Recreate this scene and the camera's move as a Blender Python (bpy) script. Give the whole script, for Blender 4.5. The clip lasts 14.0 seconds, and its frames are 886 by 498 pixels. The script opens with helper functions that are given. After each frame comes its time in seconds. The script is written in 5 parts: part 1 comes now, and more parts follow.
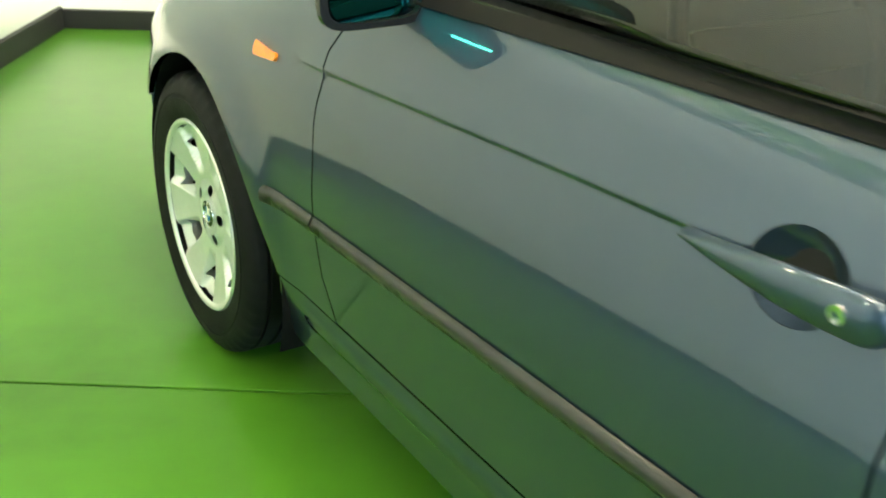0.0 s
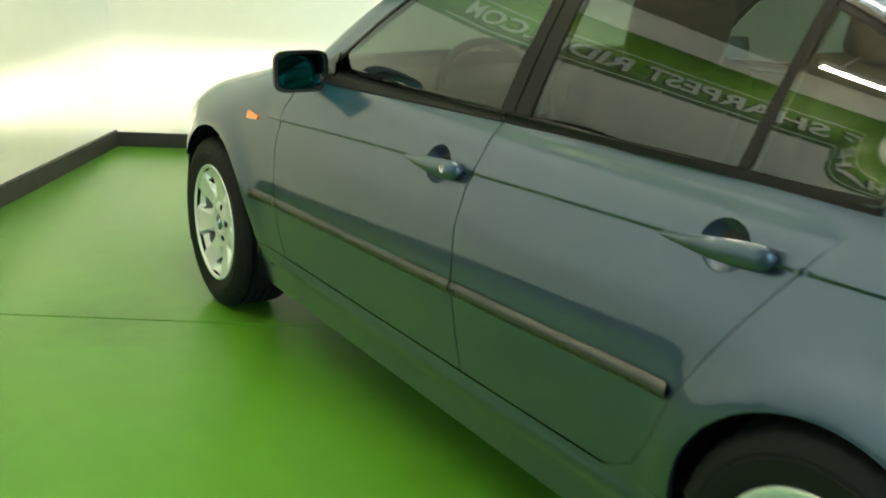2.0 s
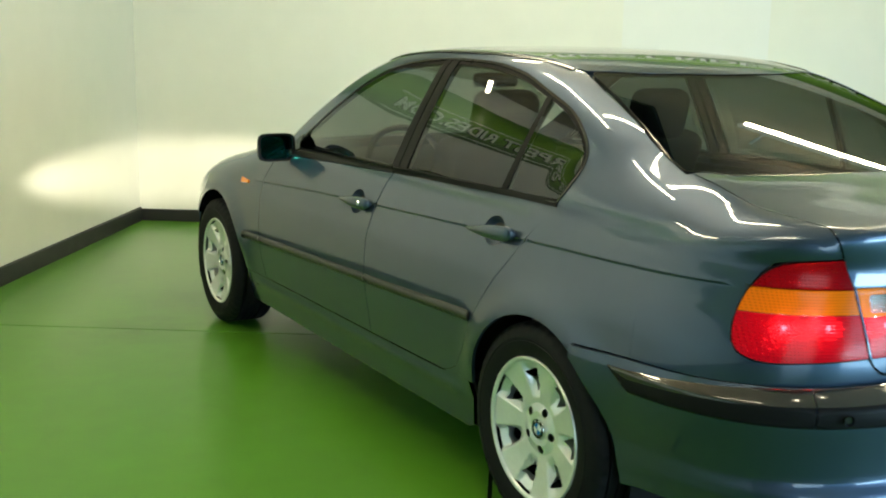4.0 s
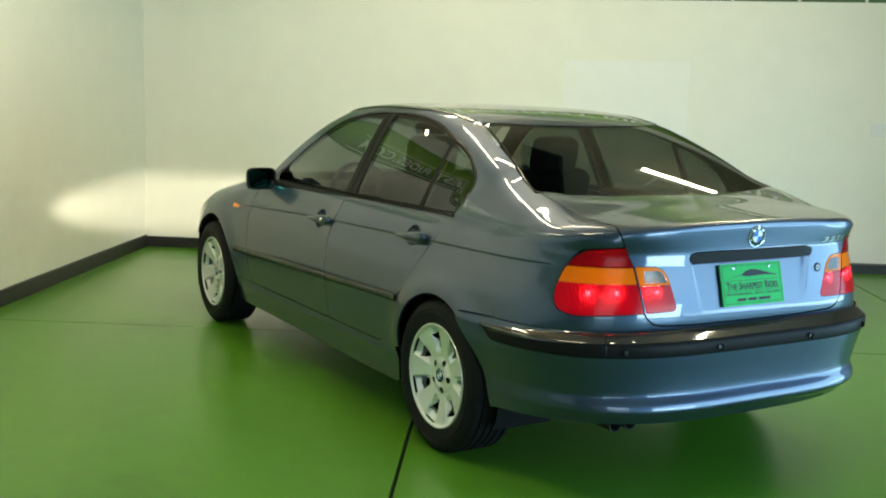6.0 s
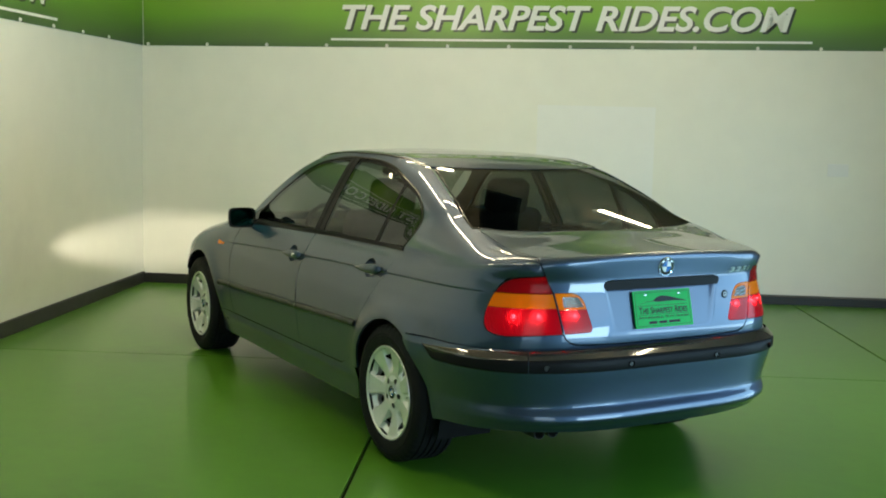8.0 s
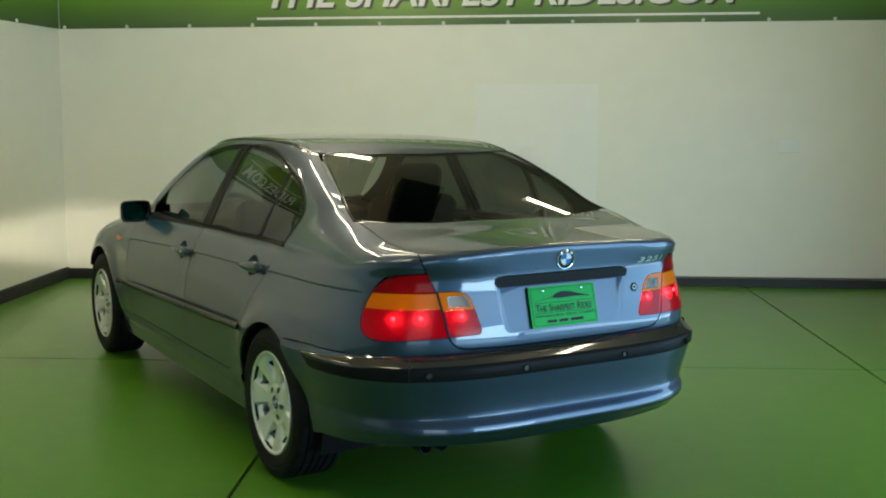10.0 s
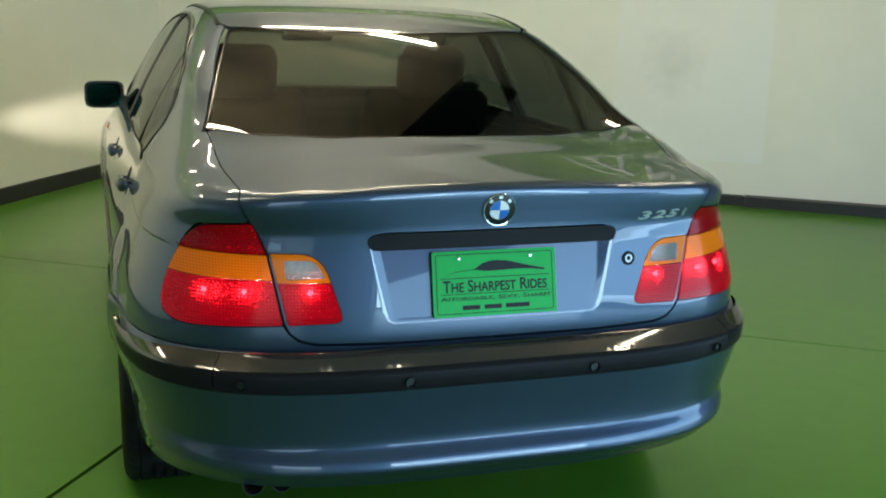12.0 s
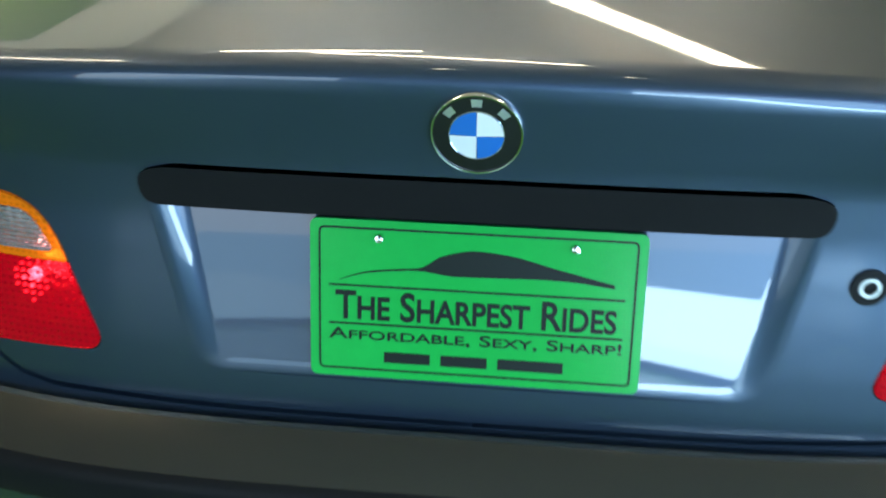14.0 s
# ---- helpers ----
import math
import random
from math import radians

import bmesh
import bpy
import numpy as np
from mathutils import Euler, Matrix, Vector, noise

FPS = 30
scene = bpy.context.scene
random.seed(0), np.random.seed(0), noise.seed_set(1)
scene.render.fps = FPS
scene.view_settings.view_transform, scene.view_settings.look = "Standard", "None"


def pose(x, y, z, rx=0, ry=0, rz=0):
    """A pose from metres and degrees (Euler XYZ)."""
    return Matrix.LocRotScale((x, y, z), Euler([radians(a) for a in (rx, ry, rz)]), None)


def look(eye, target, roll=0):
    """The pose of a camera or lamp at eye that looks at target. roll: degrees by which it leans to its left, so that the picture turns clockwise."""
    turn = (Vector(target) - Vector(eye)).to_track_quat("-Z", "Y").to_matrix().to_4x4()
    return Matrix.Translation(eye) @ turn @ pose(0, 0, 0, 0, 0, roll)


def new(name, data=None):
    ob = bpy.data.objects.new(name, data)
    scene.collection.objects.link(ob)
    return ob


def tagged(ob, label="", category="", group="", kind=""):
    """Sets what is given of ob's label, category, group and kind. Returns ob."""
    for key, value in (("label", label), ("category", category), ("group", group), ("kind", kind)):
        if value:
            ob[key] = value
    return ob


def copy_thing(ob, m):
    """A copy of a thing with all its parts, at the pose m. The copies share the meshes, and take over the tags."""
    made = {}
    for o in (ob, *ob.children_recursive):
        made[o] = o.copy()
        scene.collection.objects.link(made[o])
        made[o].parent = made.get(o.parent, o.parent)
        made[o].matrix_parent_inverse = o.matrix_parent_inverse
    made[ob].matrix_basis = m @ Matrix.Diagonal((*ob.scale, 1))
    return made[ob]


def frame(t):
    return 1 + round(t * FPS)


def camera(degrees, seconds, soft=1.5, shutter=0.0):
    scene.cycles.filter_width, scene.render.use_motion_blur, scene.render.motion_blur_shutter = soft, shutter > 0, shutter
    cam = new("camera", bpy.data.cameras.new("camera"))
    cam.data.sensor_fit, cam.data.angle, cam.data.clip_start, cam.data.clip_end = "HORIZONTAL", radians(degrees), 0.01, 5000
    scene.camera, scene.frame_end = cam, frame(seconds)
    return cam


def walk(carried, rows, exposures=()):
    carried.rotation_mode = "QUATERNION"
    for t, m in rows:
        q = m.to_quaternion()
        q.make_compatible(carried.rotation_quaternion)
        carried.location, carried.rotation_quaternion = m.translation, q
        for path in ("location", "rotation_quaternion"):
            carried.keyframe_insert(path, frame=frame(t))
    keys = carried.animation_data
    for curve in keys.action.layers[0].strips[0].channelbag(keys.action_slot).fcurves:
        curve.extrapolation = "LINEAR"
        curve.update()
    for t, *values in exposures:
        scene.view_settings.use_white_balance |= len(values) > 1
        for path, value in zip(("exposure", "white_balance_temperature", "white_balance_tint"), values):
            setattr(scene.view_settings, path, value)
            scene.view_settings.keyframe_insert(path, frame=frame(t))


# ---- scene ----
cam = camera(44.4, 14.0, soft=1.9, shutter=0.4)
PATH = [
    (0, (-1.519, 0.62, 1.211), (-0.556, 2.168, 0.388), 1.1),
    (0.5, (-1.63, 0.236, 1.219), (-0.674, 1.848, 0.522), 1.5),
    (1, (-1.787, -0.167, 1.273), (-0.844, 1.479, 0.637), -0.1),
    (1.5, (-1.903, -0.552, 1.297), (-0.945, 1.116, 0.752), 0.5),
    (2, (-2.06, -0.95, 1.298), (-1.073, 0.702, 0.754), 1.3),
    (2.5, (-2.178, -1.352, 1.295), (-1.195, 0.323, 0.817), 1.8),
    (3, (-2.308, -1.695, 1.324), (-1.311, -0.017, 0.89), 0.7),
    (5.5, (-2.821, -3.355, 1.391), (-1.837, -1.64, 1.089), 2.1),
    (6, (-2.943, -3.619, 1.411), (-1.938, -1.914, 1.13), 1.6),
    (6.5, (-3.008, -3.883, 1.439), (-2.022, -2.158, 1.208), 0.9),
    (7, (-3.042, -4.099, 1.459), (-2.038, -2.382, 1.255), 1.7),
    (9.5, (-2.66, -4.232, 1.437), (-1.676, -2.506, 1.213), 0.5),
    (10, (-2.434, -4.026, 1.46), (-1.413, -2.324, 1.217), 0.2),
    (10.5, (-2.05, -3.832, 1.455), (-1.085, -2.105, 1.159), 0.4),
    (11, (-1.679, -3.589, 1.439), (-0.777, -1.842, 1.074), 1.1),
    (11.5, (-1.319, -3.332, 1.44), (-0.485, -1.57, 0.991), -0.3),
    (12, (-0.869, -3.13, 1.421), (-0.271, -1.278, 0.959), 1.6),
    (12.5, (-0.55, -2.77, 1.419), (-0.09, -0.911, 0.843), 1.7),
    (13, (-0.237, -2.419, 1.37), (-0.017, -0.539, 0.726), 1.0),
    (13.5, (-0.026, -2.06, 1.293), (-0.02, -0.207, 0.542), 0.4),
    (14, (0.064, -1.677, 1.299), (-0.129, 0.052, 0.313), -0.0),
]
walk(cam, [(t, look(eye, target, roll)) for t, eye, target, roll in PATH],
     exposures=[(0, 1.27, 6350, 6), (1.0, 1.10, 6400, 5), (3.0, 0.40, 6480, 6), (5.5, 0.05, 6700, 8), (7.0, -0.17, 6700, 9), (9.5, -0.54, 6680, 10), (11, -0.57, 6650, 11), (12.5, -0.27, 6620, 13), (13.2, -0.12, 6600, 12), (14, 0.05, 6600, 15)])

# ---- world and exposure ----
from mathutils.geometry import delaunay_2d_cdt
world = bpy.data.worlds.new("world")
scene.world = world
world.use_nodes = True
wn = world.node_tree
sky = wn.nodes.new("ShaderNodeTexSky")
sky.sky_type, sky.sun_disc = "NISHITA", False
sky.sun_elevation, sky.sun_rotation = radians(40), radians(200)
wn.nodes["Background"].inputs["Strength"].default_value = 0.15
wn.links.new(sky.outputs[0], wn.nodes["Background"].inputs[0])

# the room: corner of the two white walls, and the turn of its long wall
CORNER = (-0.352, 6.006)
TURN = -33.6
ROOM = pose(CORNER[0], CORNER[1], 0, 0, 0, TURN)
RW, RD, RH = 7.6, 12.0, 3.3      # width along the long wall, depth, ceiling height


# ---- materials ----
def mat(name, col, rough=0.5, metal=0.0, coat=0.0, noise_scale=0.0, amount=0.0, bump=0.0, bump_scale=60.0, spec=0.5, coat_rough=0.03, bump_dist=0.002, coat_ior=1.5, vary=0.12):
    """A principled material with colour that varies at two scales and a fine relief."""
    m = bpy.data.materials.new(name)
    m.use_nodes = True
    nt = m.node_tree
    b = nt.nodes["Principled BSDF"]
    b.inputs["Base Color"].default_value = (*col, 1)
    b.inputs["Roughness"].default_value = rough
    b.inputs["Metallic"].default_value = metal
    b.inputs["Coat Weight"].default_value = coat
    b.inputs["Coat Roughness"].default_value = coat_rough
    b.inputs["Specular IOR Level"].default_value = spec
    b.inputs["Coat IOR"].default_value = coat_ior
    tc = nt.nodes.new("ShaderNodeTexCoord")
    if amount:
        n1, n2 = nt.nodes.new("ShaderNodeTexNoise"), nt.nodes.new("ShaderNodeTexNoise")
        n1.inputs["Scale"].default_value, n2.inputs["Scale"].default_value = noise_scale, noise_scale * 9
        n1.inputs["Detail"].default_value = n2.inputs["Detail"].default_value = 5
        mx = nt.nodes.new("ShaderNodeMath")
        mx.operation = "ADD"
        mr = nt.nodes.new("ShaderNodeMapRange")
        mr.inputs["From Min"].default_value, mr.inputs["From Max"].default_value = 0.6, 1.4
        mr.inputs["To Min"].default_value, mr.inputs["To Max"].default_value = 1 - amount, 1 + amount
        mul = nt.nodes.new("ShaderNodeVectorMath")
        mul.operation = "SCALE"
        mul.inputs[0].default_value = col
        for n in (n1, n2):
            nt.links.new(tc.outputs["Object"], n.inputs["Vector"])
        nt.links.new(n1.outputs["Fac"], mx.inputs[0])
        nt.links.new(n2.outputs["Fac"], mx.inputs[1])
        nt.links.new(mx.outputs[0], mr.inputs["Value"])
        nt.links.new(mr.outputs[0], mul.inputs["Scale"])
        nt.links.new(mul.outputs[0], b.inputs["Base Color"])
        rr = nt.nodes.new("ShaderNodeMapRange")
        rr.inputs["From Min"].default_value, rr.inputs["From Max"].default_value = 0.6, 1.4
        rr.inputs["To Min"].default_value, rr.inputs["To Max"].default_value = max(0, rough * (1 - vary)), min(1, rough * (1 + vary))
        nt.links.new(mx.outputs[0], rr.inputs["Value"])
        nt.links.new(rr.outputs[0], b.inputs["Roughness"])
    if bump:
        nb, bp = nt.nodes.new("ShaderNodeTexNoise"), nt.nodes.new("ShaderNodeBump")
        nb.inputs["Scale"].default_value, nb.inputs["Detail"].default_value = bump_scale, 6
        bp.inputs["Strength"].default_value, bp.inputs["Distance"].default_value = bump, bump_dist
        nt.links.new(tc.outputs["Object"], nb.inputs["Vector"])
        nt.links.new(nb.outputs["Fac"], bp.inputs["Height"])
        nt.links.new(bp.outputs[0], b.inputs["Normal"])
    return m


def glass_mat(name, tint, rough=0.0, base=0.085):
    """Tinted sheet glass: a clear tinted pane under a mirror coat that grows with the angle."""
    m = bpy.data.materials.new(name)
    m.use_nodes = True
    nt = m.node_tree
    nt.nodes.remove(nt.nodes["Principled BSDF"])
    tr, gl, mx = nt.nodes.new("ShaderNodeBsdfTransparent"), nt.nodes.new("ShaderNodeBsdfGlossy"), nt.nodes.new("ShaderNodeMixShader")
    lw, pw, fr = nt.nodes.new("ShaderNodeLayerWeight"), nt.nodes.new("ShaderNodeMath"), nt.nodes.new("ShaderNodeMath")
    lw.inputs["Blend"].default_value = 0.5
    pw.operation, fr.operation = "POWER", "MULTIPLY_ADD"
    pw.inputs[1].default_value = 5.0
    fr.inputs[1].default_value, fr.inputs[2].default_value = 1 - base, base
    nt.links.new(lw.outputs["Facing"], pw.inputs[0])
    nt.links.new(pw.outputs[0], fr.inputs[0])
    tr.inputs["Color"].default_value = (*tint, 1)
    gl.inputs["Roughness"].default_value = rough
    nt.links.new(fr.outputs[0], mx.inputs["Fac"])
    nt.links.new(tr.outputs[0], mx.inputs[1])
    nt.links.new(gl.outputs[0], mx.inputs[2])
    nt.links.new(mx.outputs[0], nt.nodes["Material Output"].inputs["Surface"])
    return m


def glow(name, col, strength):
    m = bpy.data.materials.new(name)
    m.use_nodes = True
    b = m.node_tree.nodes["Principled BSDF"]
    b.inputs["Base Color"].default_value = (*col, 1)
    b.inputs["Emission Color"].default_value = (*col, 1)
    b.inputs["Emission Strength"].default_value = strength
    return m


PAINT = mat("blue_grey_metallic_paint", (0.040, 0.064, 0.108), 0.42, 0.78, 1.0, 1.2, 0.04, coat_rough=0.02, coat_ior=1.5, vary=0.03)
GAP = mat("dark_gap", (0.006, 0.006, 0.007), 0.8)
RUBBER = mat("black_rubber", (0.008, 0.008, 0.009), 0.6, noise_scale=18, amount=0.25, bump=0.25, bump_scale=400, spec=0.15)
TRIM = mat("dark_grey_plastic_trim", (0.011, 0.0105, 0.011), 0.40, 0, 0.0, 20, 0.10, vary=0.03, spec=0.07)
RUBM = mat("satin_grey_rub_strip", (0.030, 0.029, 0.029), 0.28, 0, 0.1, 20, 0.10, vary=0.03, spec=0.4, coat_rough=0.12)
STRIPM = mat("satin_dark_bumper_top", (0.024, 0.021, 0.018), 0.07, 0, 0.0, 20, 0.10, vary=0.05, spec=0.85)
BLACK = mat("gloss_black_trim", (0.012, 0.012, 0.013), 0.22, noise_scale=25, amount=0.1)
SIDEGLASS = glass_mat("tinted_side_glass", (0.22, 0.26, 0.23), base=0.075)
REARGLASS = glass_mat("tinted_rear_glass", (0.27, 0.30, 0.26), base=0.05)
WINDGLASS = glass_mat("windscreen_glass", (0.56, 0.63, 0.56))
CHROME = mat("chrome", (0.75, 0.76, 0.77), 0.12, 1.0)
ALLOY = mat("silver_alloy", (0.80, 0.81, 0.80), 0.34, 0.5, 0.5, 8, 0.05)
MIRROR = mat("blue_tinted_mirror", (0.028, 0.29, 0.31), 0.02, 1.0)
CLOTH = mat("dark_seat_cloth", (0.0071, 0.0068, 0.0066), 0.8, noise_scale=30, amount=0.2, bump=0.3, bump_scale=300)
WALLM = mat("white_wall_paint", (0.83, 0.825, 0.735), 0.42, noise_scale=0.5, amount=0.035, bump=0.15, bump_scale=90, bump_dist=0.0006)


def add_stain(m, centre, radius, depth):
    """A faint smudge of dirt with a ragged outline on a painted wall."""
    nt = m.node_tree
    b = nt.nodes["Principled BSDF"]
    src = b.inputs["Base Color"].links[0].from_socket
    tc, dist, nz, ad, mr, mul = (nt.nodes.new("ShaderNode" + k) for k in ("TexCoord", "VectorMath", "TexNoise", "Math", "MapRange", "VectorMath"))
    dist.operation, ad.operation, mul.operation = "DISTANCE", "MULTIPLY_ADD", "SCALE"
    dist.inputs[1].default_value = centre
    nz.inputs["Scale"].default_value, nz.inputs["Detail"].default_value = 9, 6
    ad.inputs[1].default_value = -radius * 1.6
    mr.inputs["From Min"].default_value, mr.inputs["From Max"].default_value = -0.9 * radius, radius * 0.3
    mr.inputs["To Min"].default_value, mr.inputs["To Max"].default_value = 1 - depth, 1
    nt.links.new(tc.outputs["Object"], dist.inputs[0])
    nt.links.new(tc.outputs["Object"], nz.inputs["Vector"])
    nt.links.new(nz.outputs["Fac"], ad.inputs[0])
    nt.links.new(dist.outputs["Value"], ad.inputs[2])
    nt.links.new(ad.outputs[0], mr.inputs["Value"])
    nt.links.new(src, mul.inputs[0])
    nt.links.new(mr.outputs[0], mul.inputs["Scale"])
    nt.links.new(mul.outputs[0], b.inputs["Base Color"])


CEILM = mat("beige_ceiling", (0.38, 0.325, 0.25), 0.8, noise_scale=0.8, amount=0.1)
FLOORM = mat("green_epoxy_floor", (0.074, 0.215, 0.017), 0.285, noise_scale=0.9, amount=0.10, vary=0.01, spec=0.33)
# colour of the unseen rear walls, set dark so the car reflects less light
GREYM = mat("grey_wall_paint", (0.20, 0.195, 0.185), 0.6, noise_scale=0.6, amount=0.06)
BASEM = mat("black_rubber_baseboard", (0.014, 0.014, 0.013), 0.5, noise_scale=10, amount=0.2)


# ---- mesh helpers ----
def obj(name, verts, faces, material, parent=None, label="", normals=None, smooth=True):
    me = bpy.data.meshes.new(name)
    me.from_pydata([tuple(map(float, v)) for v in verts], [], faces)
    me.materials.append(material)
    if smooth:
        me.shade_smooth()
    if normals is not None:
        me.normals_split_custom_set_from_vertices([tuple(map(float, n)) for n in normals])
    ob = new(name, me)
    if parent:
        ob.parent = parent
    if label:
        ob["label"] = label
    return ob


def part(name, bm, material, parent=None, label="", smooth=False, angle=35):
    me = bpy.data.meshes.new(name)
    bmesh.ops.recalc_face_normals(bm, faces=bm.faces)
    bm.to_mesh(me)
    bm.free()
    me.materials.append(material)
    if smooth:
        me.shade_smooth()
        me.set_sharp_from_angle(angle=radians(angle))
    ob = new(name, me)
    if parent:
        ob.parent = parent
    if label:
        ob["label"] = label
    return ob


def box(x0, x1, y0, y1, z0, z1, bevel=0.0, segs=2, bm=None):
    own = bm is None
    bm = bm or bmesh.new()
    g = bmesh.ops.create_cube(bm, size=1, matrix=Matrix.LocRotScale(((x0 + x1) / 2, (y0 + y1) / 2, (z0 + z1) / 2), None, (x1 - x0, y1 - y0, z1 - z0)))
    if bevel:
        es = {e for v in g["verts"] for e in v.link_edges}
        bmesh.ops.bevel(bm, geom=list(es), offset=bevel, segments=segs, affect="EDGES", profile=0.5)
    return bm


def thing(name, m=None, label="", category="", group="", kind=""):
    ob = new(name)
    ob.empty_display_size = 0.1
    if m is not None:
        ob.matrix_world = m
    return tagged(ob, label, category, group, kind)


def lathe(profile, n=48, bm=None, axis="x"):
    """Turns a profile of (along, radius) about an axis."""
    bm = bm or bmesh.new()
    rings = []
    for a, r in profile:
        ring = []
        for i in range(n):
            t = 2 * math.pi * i / n
            c, s = r * math.cos(t), r * math.sin(t)
            ring.append(bm.verts.new((a, c, s) if axis == "x" else (c, a, s) if axis == "y" else (c, s, a)))
        rings.append(ring)
    for p, q in zip(rings, rings[1:]):
        for i in range(n):
            bm.faces.new((p[i], p[(i + 1) % n], q[(i + 1) % n], q[i]))
    return bm


# ---- the room ----
def wall(name, x0, x1, y0, y1, z0, z1, label, material=WALLM, category="wall"):
    ob = part(name, box(x0, x1, y0, y1, z0, z1), material)
    ob.matrix_world = ROOM
    return tagged(ob, label, category, kind="structure")


floor = wall("floor", -0.3, RW + 0.3, -RD - 0.3, 0.3, -0.2, -0.010, "glossy green painted concrete floor with dark joints", mat("joint_filler", (0.010, 0.015, 0.008), 0.9, spec=0.1), "floor")
US, VS = (-0.3, 2.81, 6.0, RW + 0.3), (-RD - 6, -16.0, -12.8, -9.6, -6.4, -3.2, 0.3)
for u0, u1 in zip(US, US[1:]):
    for v0, v1 in zip(VS, VS[1:]):
        part("floor_slab", box(u0 + 0.0075, u1 - 0.0075, v0 + 0.004, v1 - 0.004, -0.15, 0.0, 0.002, 2), FLOORM, floor)
add_stain(WALLM, (0.0, -2.6, 0.55), 0.40, 0.10)
add_stain(FLOORM, (1.1, -3.2, 0.0), 0.30, 0.30)
add_stain(FLOORM, (1.9, -6.0, 0.0), 0.35, 0.22)
wall("wall_north", -0.2, RW + 0.2, 0.0, 0.2, 0, RH, "white painted showroom wall with green banner")
wall("wall_west", -0.2, 0.0, -RD, 0.0, 0, RH, "white painted side wall of the showroom")
DOOR0, DOOR1, DOORH = -9.95, -3.6, 3.05     # the open vehicle door in the east wall, behind the car
wall("wall_east", RW, RW + 0.2, DOOR1, 0.0, 0, RH, "grey painted wall beside the vehicle door", GREYM)
wall("wall_east_b", RW, RW + 0.2, -RD, DOOR0, 0, RH, "grey painted wall beside the vehicle door", GREYM)
wall("wall_east_lintel", RW, RW + 0.2, DOOR0, DOOR1, DOORH, RH, "grey painted wall over the vehicle door", GREYM)
SOUTH0, SOUTH1, SOUTHH = 3.9, 6.6, 2.3      # a second open door in the end wall
wall("wall_south", -0.2, SOUTH0, -RD - 0.2, -RD, 0, RH, "grey painted end wall", GREYM)
wall("wall_south_b", SOUTH1, RW + 0.2, -RD - 0.2, -RD, 0, RH, "grey painted end wall", GREYM)
wall("wall_south_lintel", SOUTH0, SOUTH1, -RD - 0.2, -RD, SOUTHH, RH, "grey painted wall over the end door", GREYM)
wall("ground", RW + 0.3, RW + 60, -40, 30, -0.25, -0.03, "pale concrete yard outside the door", mat("yard_concrete", (0.38, 0.37, 0.35), 0.8, noise_scale=1.5, amount=0.15), "ground")
wall("ceiling", -0.2, RW + 0.2, -RD - 0.2, 0.2, RH, RH + 0.2, "beige painted ceiling", CEILM, "ceiling")


def baseboard(name, p, q, d0, d1, h0, h1):
    """A black skirting from p to q along a wall, with its depth and height at both ends and a rounded top edge."""
    p, q = Vector((*p, 0.0)), Vector((*q, 0.0))
    out = Vector((q.y - p.y, p.x - q.x, 0.0)).normalized()
    bm = bmesh.new()
    ends = []
    for c, d, h in ((p, d0, h0), (q, d1, h1)):
        r = 0.006
        prof = [(0.0, 0.001), (d, 0.001), (d, h - r), (d - 0.3 * r, h - 0.3 * r), (d - r, h), (0.0, h)]
        ends.append([bm.verts.new(c + out * x + Vector((0, 0, z))) for x, z in prof])
    for i in range(6):
        bm.faces.new((ends[0][i], ends[0][(i + 1) % 6], ends[1][(i + 1) % 6], ends[1][i]))
    for e in ends:
        bm.faces.new(e)
    ob = part(name, bm, BASEM)
    ob.matrix_world = ROOM
    return tagged(ob, "black rubber baseboard along the white wall", "baseboard", kind="structure")


baseboard("baseboard_north", (0.0, 0.0), (4.618, 0.0), 0.016, 0.055, 0.092, 0.070)
baseboard("baseboard_north_b", (4.622, 0.0), (RW, 0.0), 0.085, 0.150, 0.074, 0.072)
baseboard("baseboard_west", (0.0, -RD), (0.0, -0.02), 0.02, 0.02, 0.11, 0.105)

# lamps
TUBEM = glow("white_tube", (1.0, 0.89, 0.62), 90.0)
FIXM = mat("white_fixture_metal", (0.7, 0.7, 0.68), 0.4)


def tube_light(u, v, along, h=0.61):
    t = thing("tube_light", ROOM @ pose(u, v, RH - 0.26, 0, 0, along), "white ceiling light fixture with a long glowing diffuser", "ceiling light", "ceiling tube lights")
    part("fixture_body", box(-h - 0.03, h + 0.03, -0.022, 0.022, -0.045, 0.02, 0.01), FIXM, t)
    for x in (-h * 0.7, h * 0.7):
        part("hanger", box(x - 0.01, x + 0.01, -0.01, 0.01, 0.015, 0.26), FIXM, t)
    part("diffuser", box(-h, h, -0.024, 0.024, -0.085, -0.046, 0.015, 3), TUBEM, t, "glowing white diffuser", True)
    return t


for u, v, a, h in ((1.98, -3.90, 90, 0.61), (2.60, -2.38, 0, 0.61), (2.88, -4.30, 0, 0.61), (0.52, -2.95, 0, 0.18), (0.65, -5.2, 90, 0.33), (5.2, -2.5, 0, 0.61), (2.45, -6.4, 0, 0.61), (5.55, -4.4, 90, 0.50)):
    tube_light(u, v, a, h)



